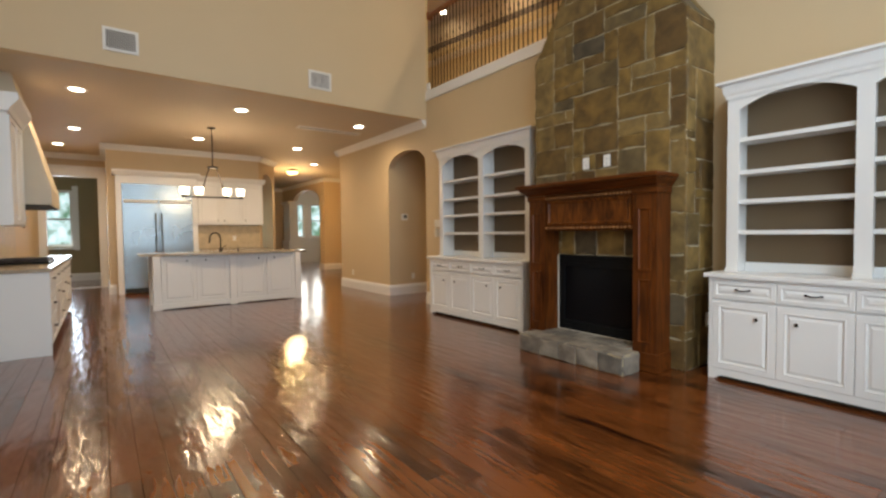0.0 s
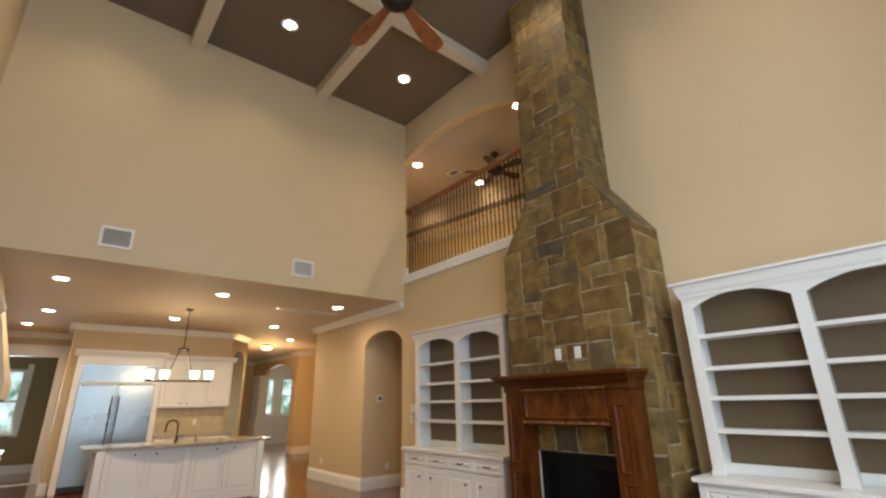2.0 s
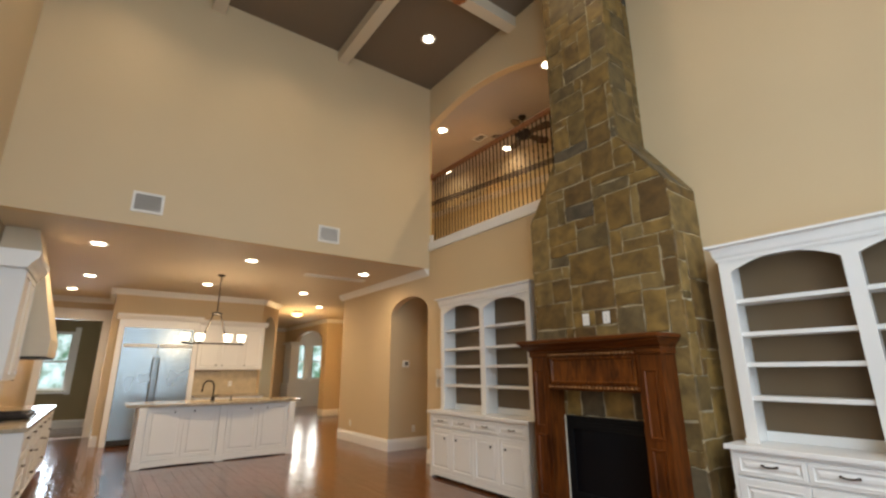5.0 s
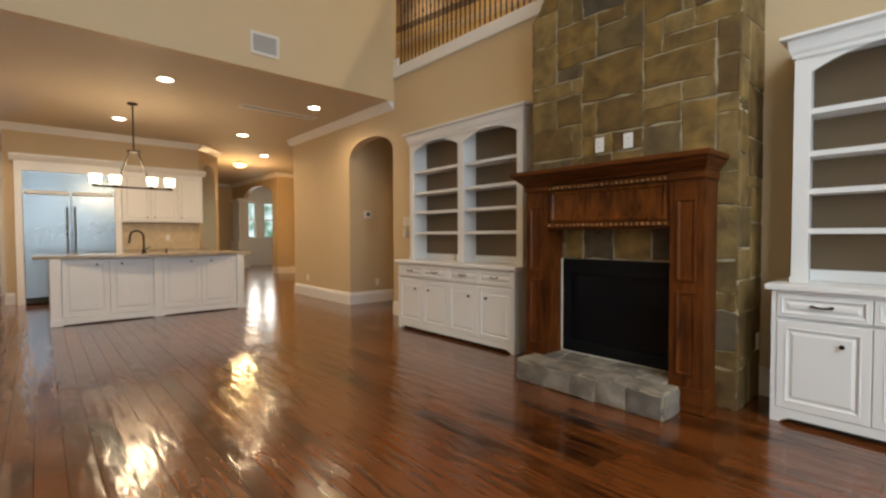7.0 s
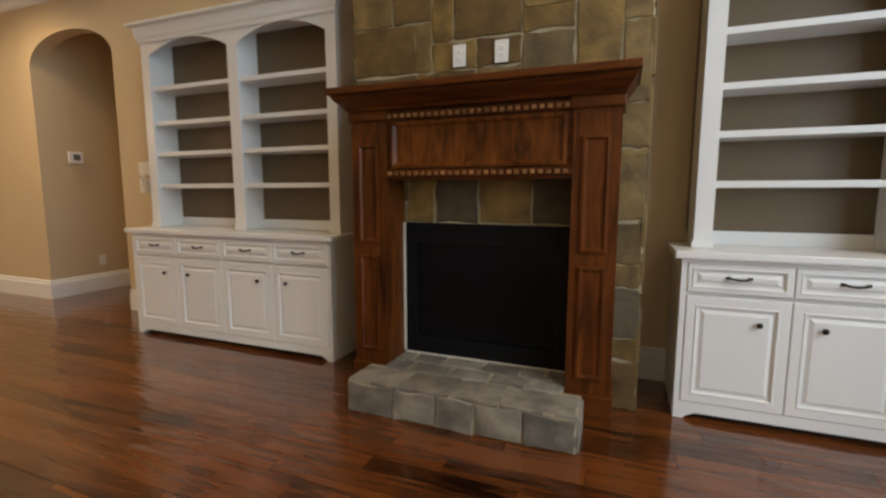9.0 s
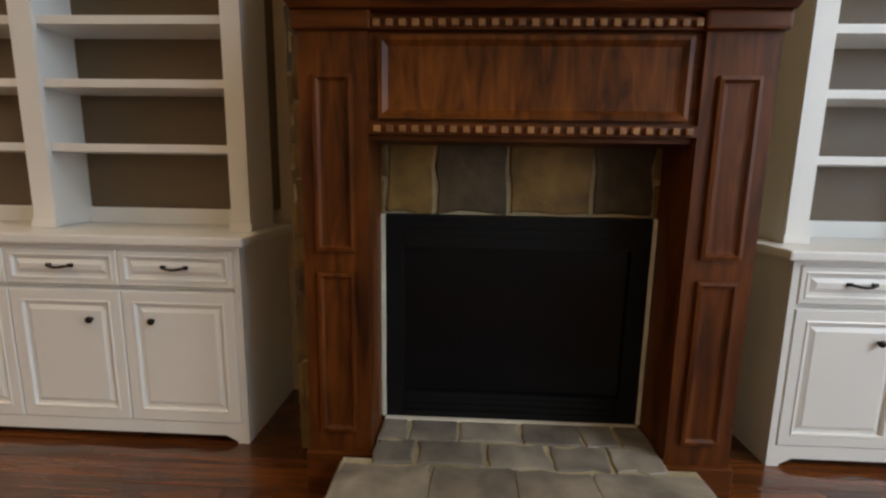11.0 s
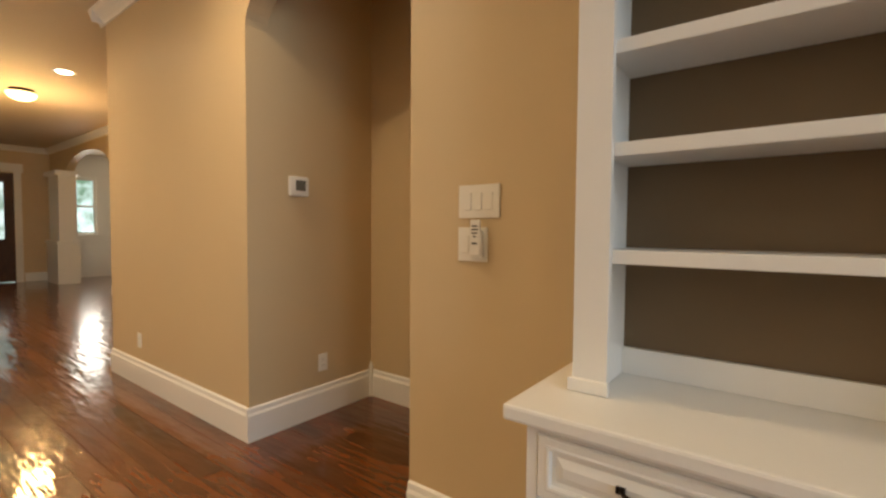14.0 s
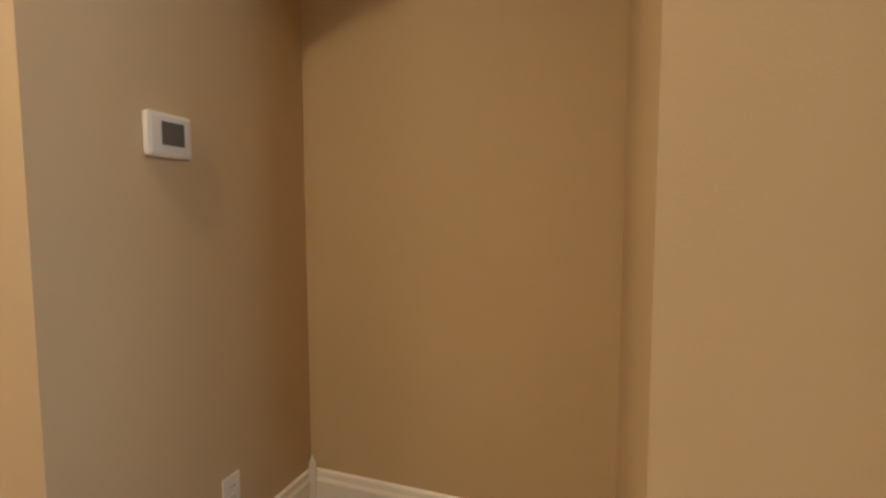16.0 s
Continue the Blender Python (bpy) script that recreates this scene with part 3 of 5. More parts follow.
def bookcase(x, mirrored):
    """Built from x = 0 to 1.99 with the wall at y = 0; the upper part sits nearer the fireplace."""
    w = thing("built_in_bookcase", "white built-in bookcase with arched bays over panelled cabinets", "bookcase", pose(x, 0, 0), "bookcases beside the fireplace")
    L, R, F = (0.035, 1.87, -0.49) if mirrored else (0.05, 1.97, -0.49)
    bm = bmesh.new()
    box(bm, L, F + 0.022, 0.035, R, -0.002, 0.832)
    part("base_body", bm, WHITE, w)
    for x0, x1, s in ((L, L + 0.05, 1), (R - 0.05, R, -1)):
        bm = B(x0, F, 0.0, x1, -0.002, 0.0345)
        foot = [(x1, 0.008), (x1 + 0.05, 0.0345), (x1, 0.0345)] if s > 0 else [(x0, 0.008), (x0, 0.0345), (x0 - 0.05, 0.0345)]
        prism(bm, foot, "y", F + 0.002, F + 0.02)
        part("foot", bm, WHITE, w)
    bm = bmesh.new()
    box(bm, L, F, 0.035, L + 0.026, F + 0.022, 0.832)
    box(bm, R - 0.026, F, 0.035, R, F + 0.022, 0.832)
    box(bm, L + 0.026, F, 0.035, R - 0.026, F + 0.022, 0.09)
    box(bm, L + 0.026, F, 0.812, R - 0.026, F + 0.022, 0.832)
    part("face_frame", bm, WHITE, w)
    # near-black sheet standing in for the shade in the gap under the cabinets
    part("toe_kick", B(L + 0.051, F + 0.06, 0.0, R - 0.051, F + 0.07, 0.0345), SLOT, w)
    step = (R - L - 0.052) / 4
    for i in range(4):
        a = L + 0.026 + i * step + 0.002
        b = a + step - 0.004
        d = part("door", panelled(bmesh.new(), a, 0.092, b, 0.645, F), WHITE, w)
        knob(d, b - 0.125 if i % 2 == 0 else a + 0.125, F - 0.003, 0.525)
        d = part("drawer", panelled(bmesh.new(), a, 0.665, b, 0.81, F, 0.032), WHITE, w)
        pull(d, (a + b) / 2, F - 0.004, 0.745)
    part("countertop", B(0.0, F - 0.03, 0.832, R + 0.03, -0.002, 0.87, bevel=0.008), WHITE, w)
    def up(z):
        return 0.87 + (z - 0.87) * (0.965 if mirrored else 1.0)

    UL, UR, UF, T = 0.095 if not mirrored else 0.10, 1.945 if not mirrored else 1.88, -0.33, up(2.40)
    part("back_panel", B(UL, -0.094, 0.945, UR, -0.003, T), SHELF_BACK, w, "brown painted back panel")
    part("back_rail", B(UL + 0.061, -0.11, 0.871, UR - 0.061, -0.0945, 0.945), WHITE, w)
    mid0, mid1 = (1.0, 1.095) if not mirrored else (0.905, 1.0)
    for x0, x1 in ((UL, UL + 0.06), (UR - 0.06, UR), (mid0 + 0.03, mid1 - 0.03)):
        part("side_panel", B(x0, UF + 0.022, 0.872, x1, -0.0945, T), WHITE, w)
    bays = [(UL + 0.085, mid0), (mid1, UR - 0.08)]
    face = [(UL, 0.871), (bays[0][0], 0.871), *arc(*bays[0], up(2.24), 0.10), (bays[0][1], 0.871), (bays[1][0], 0.871), *arc(*bays[1], up(2.24), 0.10), (bays[1][1], 0.871), (UR, 0.871), (UR, T), (UL, T)]
    part("arched_face_frame", prism(bmesh.new(), face, "y", UF, UF + 0.021), WHITE, w)
    for x0, x1 in ((UL - 0.01, bays[0][0] + 0.006), (bays[0][1] - 0.006, bays[1][0] + 0.006), (bays[1][1] - 0.006, UR + 0.01)):
        part("plinth_block", B(x0, UF - 0.01, 0.871, x1, UF - 0.0005, 0.905, bevel=0.003), WHITE, w)
    for (a, b), (i0, i1) in zip(bays, ((UL + 0.06, mid0 + 0.03), (mid1 - 0.03, UR - 0.06))):
        for z in map(up, (1.21, 1.47, 1.715, 1.99)):
            part("shelf", B(i0 + 0.001, UF + 0.024, z - 0.017, i1 - 0.001, -0.0946, z + 0.017, bevel=0.003), WHITE, w)
    part("top_panel", B(UL, UF + 0.023, T - 0.02, UR, -0.015, T - 0.001), WHITE, w)
    prof = [(0, 2.34), (UF - 0.012, 2.34), (UF - 0.014, 2.365), (UF - 0.025, 2.385), (UF - 0.03, 2.41), (UF - 0.035, 2.455), (UF - 0.07, 2.465), (UF - 0.07, 2.485), (0, 2.485)]
    bm = bmesh.new()
    rings = []
    for y, z in [(y, up(z)) for y, z in prof]:
        grow = max(0.0, UF - y)
        rings.append([bm.verts.new(v) for v in ((UL - grow, -0.002, z), (UL - grow, min(y, UF), z), (UR + grow, min(y, UF), z), (UR + grow, -0.002, z))])
    use = rings[1:-1]
    for a, b in zip(use, use[1:]):
        for i in range(3):
            bm.faces.new((a[i], a[i + 1], b[i + 1], b[i]))
    bm.faces.new(use[-1])
    bmesh.ops.recalc_face_normals(bm, faces=bm.faces[:])
    part("crown", bm, WHITE, w)
    return w


bookcase(-3.05, False)
bookcase(0.972, True)


# ---- chimney breast ----
def clip(poly, a, b, c):
    """The part of a convex outline where a*x + b*y <= c."""
    out = []
    for (x0, y0), (x1, y1) in zip(poly, poly[1:] + poly[:1]):
        d0, d1 = a * x0 + b * y0 - c, a * x1 + b * y1 - c
        if d0 <= 0:
            out.append((x0, y0))
        if d0 * d1 < 0:
            t = d0 / (d0 - d1)
            out.append((x0 + t * (x1 - x0), y0 + t * (y1 - y0)))
    return out


def ashlar(width, height, rng, cell=0.125):
    """Random squared rubble: rectangles that fill a wall of that size."""
    nx, ny = max(1, round(width / cell)), max(1, round(height / cell))
    gx = [0.0] + [width * (i + rng.uniform(-0.28, 0.28)) / nx for i in range(1, nx)] + [width]
    gy = [0.0] + [height * (i + rng.uniform(-0.28, 0.28)) / ny for i in range(1, ny)] + [height]
    used, out = [[False] * nx for _ in range(ny)], []
    for j in range(ny):
        for i in range(nx):
            if used[j][i]:
                continue
            w, h = rng.choice((1, 2, 2, 3, 3, 4)), rng.choice((1, 1, 2, 2, 2, 3))
            if w == 1 and h == 1:
                w = 2
            w = min(w, nx - i)
            while any(used[j][i + k] for k in range(w)):
                w -= 1
            h = min(h, ny - j)
            while any(used[j + m][i + k] for m in range(h) for k in range(w)):
                h -= 1
            for m in range(h):
                for k in range(w):
                    used[j + m][i + k] = True
            out.append((gx[i], gy[j], gx[i + w], gy[j + h]))
    return out


def stone(poly, to_world, parent, rng, mat=None, joint=0.005, proud=0.008):
    """One stone on a face: an outline with worn corners, chamfered edge and an uneven front."""
    n = len(poly)
    cx, cy = sum(p[0] for p in poly) / n, sum(p[1] for p in poly) / n
    fine = []
    for (x0, y0), (x1, y1) in zip(poly, poly[1:] + poly[:1]):
        for t in (0.03, 0.35, 0.65, 0.97):
            fine.append((x0 + (x1 - x0) * t + rng.uniform(-0.009, 0.009), y0 + (y1 - y0) * t + rng.uniform(-0.009, 0.009)))

    def ring(inset, out):
        pts = []
        for x, y in fine:
            d = math.hypot(x - cx, y - cy) or 1
            k = max(0.2, 1 - inset * 1.3 / d)
            pts.append(to_world(cx + (x - cx) * k, cy + (y - cy) * k, out))
        return pts
    lift = proud * rng.uniform(0.75, 1.3)
    bm = bmesh.new()
    rings = [[bm.verts.new(p) for p in ring(i, o)] for i, o in ((joint, -0.012), (joint, lift * 0.5), (joint + 0.004, lift))]
    m = len(fine)
    for a, b in zip(rings, rings[1:]):
        for i in range(m):
            bm.faces.new((a[i], a[(i + 1) % m], b[(i + 1) % m], b[i]))
    mid = bm.verts.new(to_world(cx, cy, lift + rng.uniform(-0.001, 0.004)))
    for i in range(m):
        bm.faces.new((rings[-1][i], rings[-1][(i + 1) % m], mid))
    bmesh.ops.recalc_face_normals(bm, faces=bm.faces[:])
    part("stone", bm, mat or STONE, parent)


rng = random.Random(11)
CL, CR, CF = -0.85, 0.825, -0.50      # lower breast
TL, TR, S0, S1 = -0.43, 0.39, 3.10, 3.74
chimney = thing("chimney_breast", "tall tan and grey stone chimney breast rising to the ceiling", "chimney", group="")
# masonry core with the firebox opening
FB0, FB1, FBZ0, FBZ1 = -0.50, 0.47, 0.18, 0.975
bm = bmesh.new()
core = [(CL, 0), (CR, 0), (CR, S0), (TR, S1), (TR, CZ), (TL, CZ), (TL, S1), (CL, S0)]
prism(bm, [(CL, 0), (FB0, 0), (FB0, FBZ1), (FB1, FBZ1), (FB1, 0), *core[1:]], "y", CF, -0.002)
part("mortar_core", bm, MORTAR, chimney)
front = [(x0 + CL, z0, x1 + CL, z1) for x0, z0, x1, z1 in ashlar(CR - CL, CZ - 0.01, rng)]
slope = (S1 - S0)
for x0, z0, x1, z1 in front:
    poly = [(x0, z0), (x1, z0), (x1, z1), (x0, z1)]
    if z1 > S0:
        if z0 >= S1 - 0.02:
            poly = clip(clip(poly, 1, 0, TR), -1, 0, -TL)
        else:
            kr, kl = slope / (CR - TR), slope / (TL - CL)
            poly = clip(poly, kr, 1, S1 + kr * TR)
            poly = clip(poly, -kl, 1, S1 - kl * TL) if len(poly) > 2 else poly
            poly = clip(clip(poly, 1, 0, CR), -1, 0, -CL) if len(poly) > 2 else poly
            if z1 > S1:
                stub = clip(clip([(x0, S1), (x1, S1), (x1, z1), (x0, z1)], 1, 0, TR), -1, 0, -TL)
                if len(stub) > 2 and z1 - S1 > 0.03:
                    stone(stub, lambda x, z, o: (x, CF - o, z), chimney, rng)
                poly = clip(poly, 0, 1, S1) if len(poly) > 2 else poly
    if z0 < 1.24 and x0 < FB1 and x1 > FB0:
        pieces = [clip(poly, 1, 0, FB0), clip(poly, -1, 0, -FB1), clip(clip(clip(poly, 0, -1, -FBZ1), 1, 0, FB1), -1, 0, -FB0)]
    else:
        pieces = [poly]
    pieces = [clip(p, 0, -1, -1.24) if z0 < 1.24 and p and min(q[0] for q in p) >= FB0 - 0.001 and max(q[0] for q in p) <= FB1 + 0.001 else p for p in pieces]
    for piece in pieces:
        if len(piece) > 2:
            xs, zs = [p[0] for p in piece], [p[1] for p in piece]
            if max(xs) - min(xs) > 0.03 and max(zs) - min(zs) > 0.03:
                stone(piece, lambda x, z, o: (x, CF - o, z), chimney, rng)
for a, b, mat in ((FB0, -0.32, STONE_TAN), (-0.32, -0.05, STONE_SLATE), (-0.05, 0.25, STONE_TAN), (0.25, FB1, STONE_SLATE)):
    stone([(a, FBZ1 + 0.002), (b, FBZ1 + 0.002), (b, 1.24), (a, 1.24)], lambda x, z, o: (x, CF - o, z), chimney, rng, mat)
for side, x_lo, x_hi in ((1, CR, TR), (-1, CL, TL)):
    for z_lo, z_hi, x in ((0.0, S0, x_lo), (S1, CZ - 0.01, x_hi)):
        for y0, z0, y1, z1 in ashlar(-CF + 0.01, z_hi - z_lo, rng):
            stone([(y0 + CF - 0.012, z0 + z_lo), (y1 + CF - 0.012, z0 + z_lo), (y1 + CF - 0.012, z1 + z_lo), (y0 + CF - 0.012, z1 + z_lo)],
                  lambda y, z, o, x=x, s=side: (x + s * o, min(y, -0.004), z), chimney, rng)
    run_len = math.hypot(x_lo - x_hi, slope)
    ux, uz = (x_hi - x_lo) / run_len, slope / run_len
    for a0, y0, a1, y1 in ashlar(run_len, -CF + 0.01, rng, 0.2):
        stone([(a0, y0 + CF - 0.012), (a1, y0 + CF - 0.012), (a1, y1 + CF - 0.012), (a0, y1 + CF - 0.012)],
              lambda a, y, o, x=x_lo, s=side, ux=ux, uz=uz: (x + ux * a + s * abs(uz) * o, min(y, -0.004), S0 + uz * a + abs(ux) * o), chimney, rng)

# firebox
w = thing("gas_firebox", "black metal firebox with dark glass front", "fireplace")
F = -0.535
for a in ((FB0 + 0.002, F, FBZ0, FB0 + 0.07, F + 0.06, FBZ1), (FB1 - 0.07, F, FBZ0, FB1 - 0.002, F + 0.06, FBZ1),
          (FB0 + 0.07, F, FBZ1 - 0.12, FB1 - 0.07, F + 0.06, FBZ1 - 0.003), (FB0 + 0.07, F, FBZ0, FB1 - 0.07, F + 0.06, FBZ0 + 0.1)):
    part("surround_bar", B(*a), BLACK, w)
for k in range(3):
    part("louvre", B(FB0 + 0.075, F - 0.006, FBZ0 + 0.015 + 0.026 * k, FB1 - 0.075, F - 0.0005, FBZ0 + 0.03 + 0.026 * k), BLACK, w)
    part("louvre", B(FB0 + 0.075, F - 0.006, FBZ1 - 0.10 + 0.03 * k, FB1 - 0.075, F - 0.0005, FBZ1 - 0.083 + 0.03 * k), BLACK, w)
part("glass_pane", B(FB0 + 0.071, F + 0.02, FBZ0 + 0.101, FB1 - 0.071, F + 0.03, FBZ1 - 0.121), FIRE_GLASS, w, "dark tinted glass")
part("firebox_shell", B(FB0 + 0.01, F + 0.061, FBZ0, FB1 - 0.01, -0.06, FBZ1 - 0.004), BLACK, w)

bead = material("white_mortar_bead", (0.62, 0.58, 0.48), 0.9, 0.2, 12, 80, 0.08)
for a in ((FB0 - 0.016, F - 0.004, FBZ0, FB0 + 0.001, CF - 0.001, FBZ1), (FB1 - 0.001, F - 0.004, FBZ0, FB1 + 0.014, CF - 0.001, FBZ1), (FB0, F - 0.02, FBZ0 - 0.012, FB1, CF, FBZ0 - 0.001)):
    part("mortar_bead", B(*a, bevel=0.003), bead, w, "pale mortar bead")

# hearth
hearth = thing("hearth", "low raised hearth of grey flagstones with mortar joints", "hearth")
HX0, HX1, HY0, HY1, HZ = -0.60, 0.57, -1.04, -0.80, 0.18
plan = [(HX0, HY0), (HX1, HY0), (HX1, HY1), (0.48, HY1), (0.48, CF - 0.02), (-0.505, CF - 0.02), (-0.505, HY1), (HX0, HY1)]
part("hearth_core", prism(bmesh.new(), plan, "z", 0, HZ - 0.010), MORTAR, hearth)
xs = [HX0, -0.30, -0.03, 0.22, HX1]
for a, b in zip(xs, xs[1:]):
    stone([(a, HY0 - 0.012), (b, HY0 - 0.012), (b, -0.83), (a, -0.83)], lambda x, y, o: (x, y, HZ - 0.010 + o), hearth, rng, HEARTH_STONE, 0.005, 0.007)
xs = [-0.505, -0.36, -0.12, 0.1, 0.30, 0.48]
for a, b in zip(xs, xs[1:]):
    stone([(a, -0.83), (b, -0.83), (b, -0.69), (a, -0.69)], lambda x, y, o: (x, y, HZ - 0.010 + o), hearth, rng, HEARTH_STONE, 0.005, 0.007)
xs = [-0.505, -0.40, -0.21, 0.02, 0.24, 0.37, 0.48]
for a, b in zip(xs, xs[1:]):
    stone([(a, -0.69), (b, -0.69), (b, -0.535), (a, -0.535)], lambda x, y, o: (x, y, HZ - 0.010 + o), hearth, rng, HEARTH_STONE, 0.005, 0.007)
xs = [HX0, -0.34, -0.1, 0.1, 0.33, HX1]
for a, b in zip(xs, xs[1:]):
    stone([(a, 0.0), (b, 0.0), (b, HZ - 0.02), (a, HZ - 0.02)], lambda x, z, o: (x, HY0 - o, z), hearth, rng, HEARTH_STONE, 0.003, 0.010)
for x, s in ((HX0, -1), (HX1, 1)):
    stone([(HY0, 0.0), (HY1, 0.0), (HY1, HZ - 0.02), (HY0, HZ - 0.02)], lambda y, z, o, x=x, s=s: (x + s * o, y, z), hearth, rng, HEARTH_STONE, 0.003, 0.010)

# mantel
mantel = thing("mantelpiece", "dark cherry-stained wooden mantelpiece with panels and dentil trim", "mantel")
MF = -0.75
for x0, x1 in ((-0.73, -0.515), (0.485, 0.70)):
    p = part("pilaster", B(x0, MF, 0.16, x1, CF - 0.02, 1.60), CHERRY_Z, mantel)
    fx0, fx1 = x0 + 0.045, x1 - 0.045
    for z0, z1 in ((0.24, 0.80), (0.87, 1.42)):
        part("raised_panel", panel(bmesh.new(), fx0, z0, fx1, z1, MF, [(0, 0.0), (0.0, 0.012), (0.012, 0.014), (0.02, 0.004), (0.03, 0.003)], -0.001), CHERRY_Z, p)
    part("plinth", B(x0 - 0.012, MF - 0.014, 0.0, x1 + 0.012, CF - 0.018, 0.16, bevel=0.006), CHERRY_X, p)
    part("capital", B(x0 - 0.014, MF - 0.02, 1.545, x1 + 0.014, CF - 0.019, 1.60, bevel=0.01), CHERRY_X, p)
FRX0, FRX1 = -0.515, 0.485
part("frieze", B(FRX0, MF + 0.02, 1.225, FRX1, CF - 0.021, 1.60), CHERRY_X, mantel)
part("frieze_panel", panel(bmesh.new(), FRX0 + 0.03, 1.29, FRX1 - 0.03, 1.535, MF + 0.02, [(0, 0), (0, 0.016), (0.014, 0.018), (0.03, 0.004), (0.045, 0.003)], -0.001), CHERRY_PANEL, mantel, "figured oak panel")
DENTIL = wood("worn_gold_brown_dentil", (0.10, 0.03, 0.009), (0.36, 0.17, 0.06), 0.35, "x", 2, 6, "object")
for z in (1.25, 1.556):
    part("dentil_rail", B(FRX0 + 0.002, MF - 0.004, z - 0.008, FRX1 - 0.002, MF + 0.0195, z + 0.026), CHERRY_X, mantel)
    n_d = 25
    for i in range(n_d):
        x = FRX0 + 0.03 + (FRX1 - FRX0 - 0.06) * i / (n_d - 1)
        part("dentil", B(x - 0.010, MF - 0.018, z - 0.002, x + 0.010, MF - 0.0045, z + 0.018, bevel=0.002), DENTIL, mantel)
bm = bmesh.new()
prof = [(0.0, 1.60), (0.02, 1.60), (0.03, 1.615), (0.085, 1.645), (0.11, 1.665), (0.11, 1.672), (0.0, 1.672)]
rings = [[bm.verts.new(v) for v in ((-0.735 - g * 0.45, CF - 0.02, z), (-0.735 - g * 0.45, MF - 0.01 - g, z), (0.705 + g * 0.45, MF - 0.01 - g, z), (0.705 + g * 0.45, CF - 0.02, z))] for g, z in prof[1:-1]]
for a, b in zip(rings, rings[1:]):
    for i in range(3):
        bm.faces.new((a[i], a[i + 1], b[i + 1], b[i]))
bm.faces.new(rings[0])
bm.faces.new(rings[-1])
bmesh.ops.recalc_face_normals(bm, faces=bm.faces[:])
part("bed_moulding", bm, CHERRY_X, mantel)
part("mantel_shelf", B(-0.80, MF - 0.15, 1.673, 0.77, CF - 0.021, 1.71, bevel=0.008), CHERRY_X, mantel)


# ---- plates and outlets ----
def plate(name, label, x, y, z, w_, h_, m, category="outlet", sockets=1, rocker=False):
    t = thing(name, label, category, m)
    part("cover_plate", B(-w_ / 2, -0.007, -h_ / 2, w_ / 2, -0.001, h_ / 2, bevel=0.002), PLASTIC, t)
    if rocker:
        for i in range(sockets):
            cx = (i - (sockets - 1) / 2) * 0.046 - (0.03 if sockets == 1 else 0.0)
            part("rocker", panel(bmesh.new(), cx - 0.016, -0.033, cx + 0.016, 0.033, -0.007, [(0, 0.001), (0.002, 0.004), (0.006, 0.004)], -0.0005), PLASTIC, t)
    else:
        for dz in (-0.02, 0.02):
            s = part("socket", panel(bmesh.new(), -0.017, dz - 0.014, 0.017, dz + 0.014, -0.007, [(0, 0.001), (0.003, 0.003), (0.006, 0.003)], -0.0005), PLASTIC, t)
            for dx in (-0.006, 0.006):
                part("slot", B(dx - 0.001, -0.0108, dz - 0.004, dx + 0.001, -0.0101, dz + 0.005), SLOT, s)
    return t


for x in (-0.165, 0.075):
    plate("wall_outlet", "white outlet cover set in the stone above the mantel", 0, 0, 0, 0.075, 0.118, pose(x, CF - 0.022, 1.91), sockets=1)
plate("wall_outlet", "white outlet cover low on the alcove wall", 0, 0, 0, 0.075, 0.118, pose(AX0, 0.54, 0.36, 0, 0, 90))
plate("wall_outlet", "white outlet cover low on the tan wall", 0, 0, 0, 0.075, 0.118, pose(-6.69, 0, 0.365))
plate("wall_outlet", "white outlet cover on the side of the stone chimney", 0, 0, 0, 0.075, 0.118, pose(CR + 0.022, -0.14, 0.42, 0, 0, 90))
plate("light_switch", "white three-gang switch plate on the tan wall", 0, 0, 0, 0.178, 0.124, pose(-3.45, 0, 1.381), "switch", 3, True)
plate("light_switch", "white two-gang switch plate under the wider one", 0, 0, 0, 0.130, 0.128, pose(-3.475, 0, 1.22), "switch", 1, True)
t = thing("fan_remote", "white fan remote in a holder over the switch plate", "remote", pose(-3.447, -0.0112, 1.240))
part("holder", B(-0.024, -0.016, -0.068, 0.024, -0.0005, 0.03, bevel=0.004), PLASTIC, t)
part("remote_body", B(-0.021, -0.024, -0.06, 0.021, -0.0165, 0.072, bevel=0.003), PLASTIC, t)
for i, wd in enumerate((0.011, 0.014, 0.011, 0.006)):
    part("button", B(-wd, -0.0265, 0.046 - i * 0.013, wd, -0.0242, 0.051 - i * 0.013), SLOT, t, "dark button")
part("button", B(-0.011, -0.0265, -0.019, 0.010, -0.0242, -0.012), SLOT, t, "dark button")
t = thing("thermostat", "white thermostat with a grey display on the alcove wall", "thermostat", pose(AX0, 0.345, 1.547, 0, 0, 90))
part("housing", B(-0.072, -0.028, -0.064, 0.072, -0.001, 0.064, bevel=0.013), PLASTIC, t)
part("display", B(-0.03, -0.0305, -0.028, 0.042, -0.0282, 0.038), GREY_SCREEN, t, "grey display")


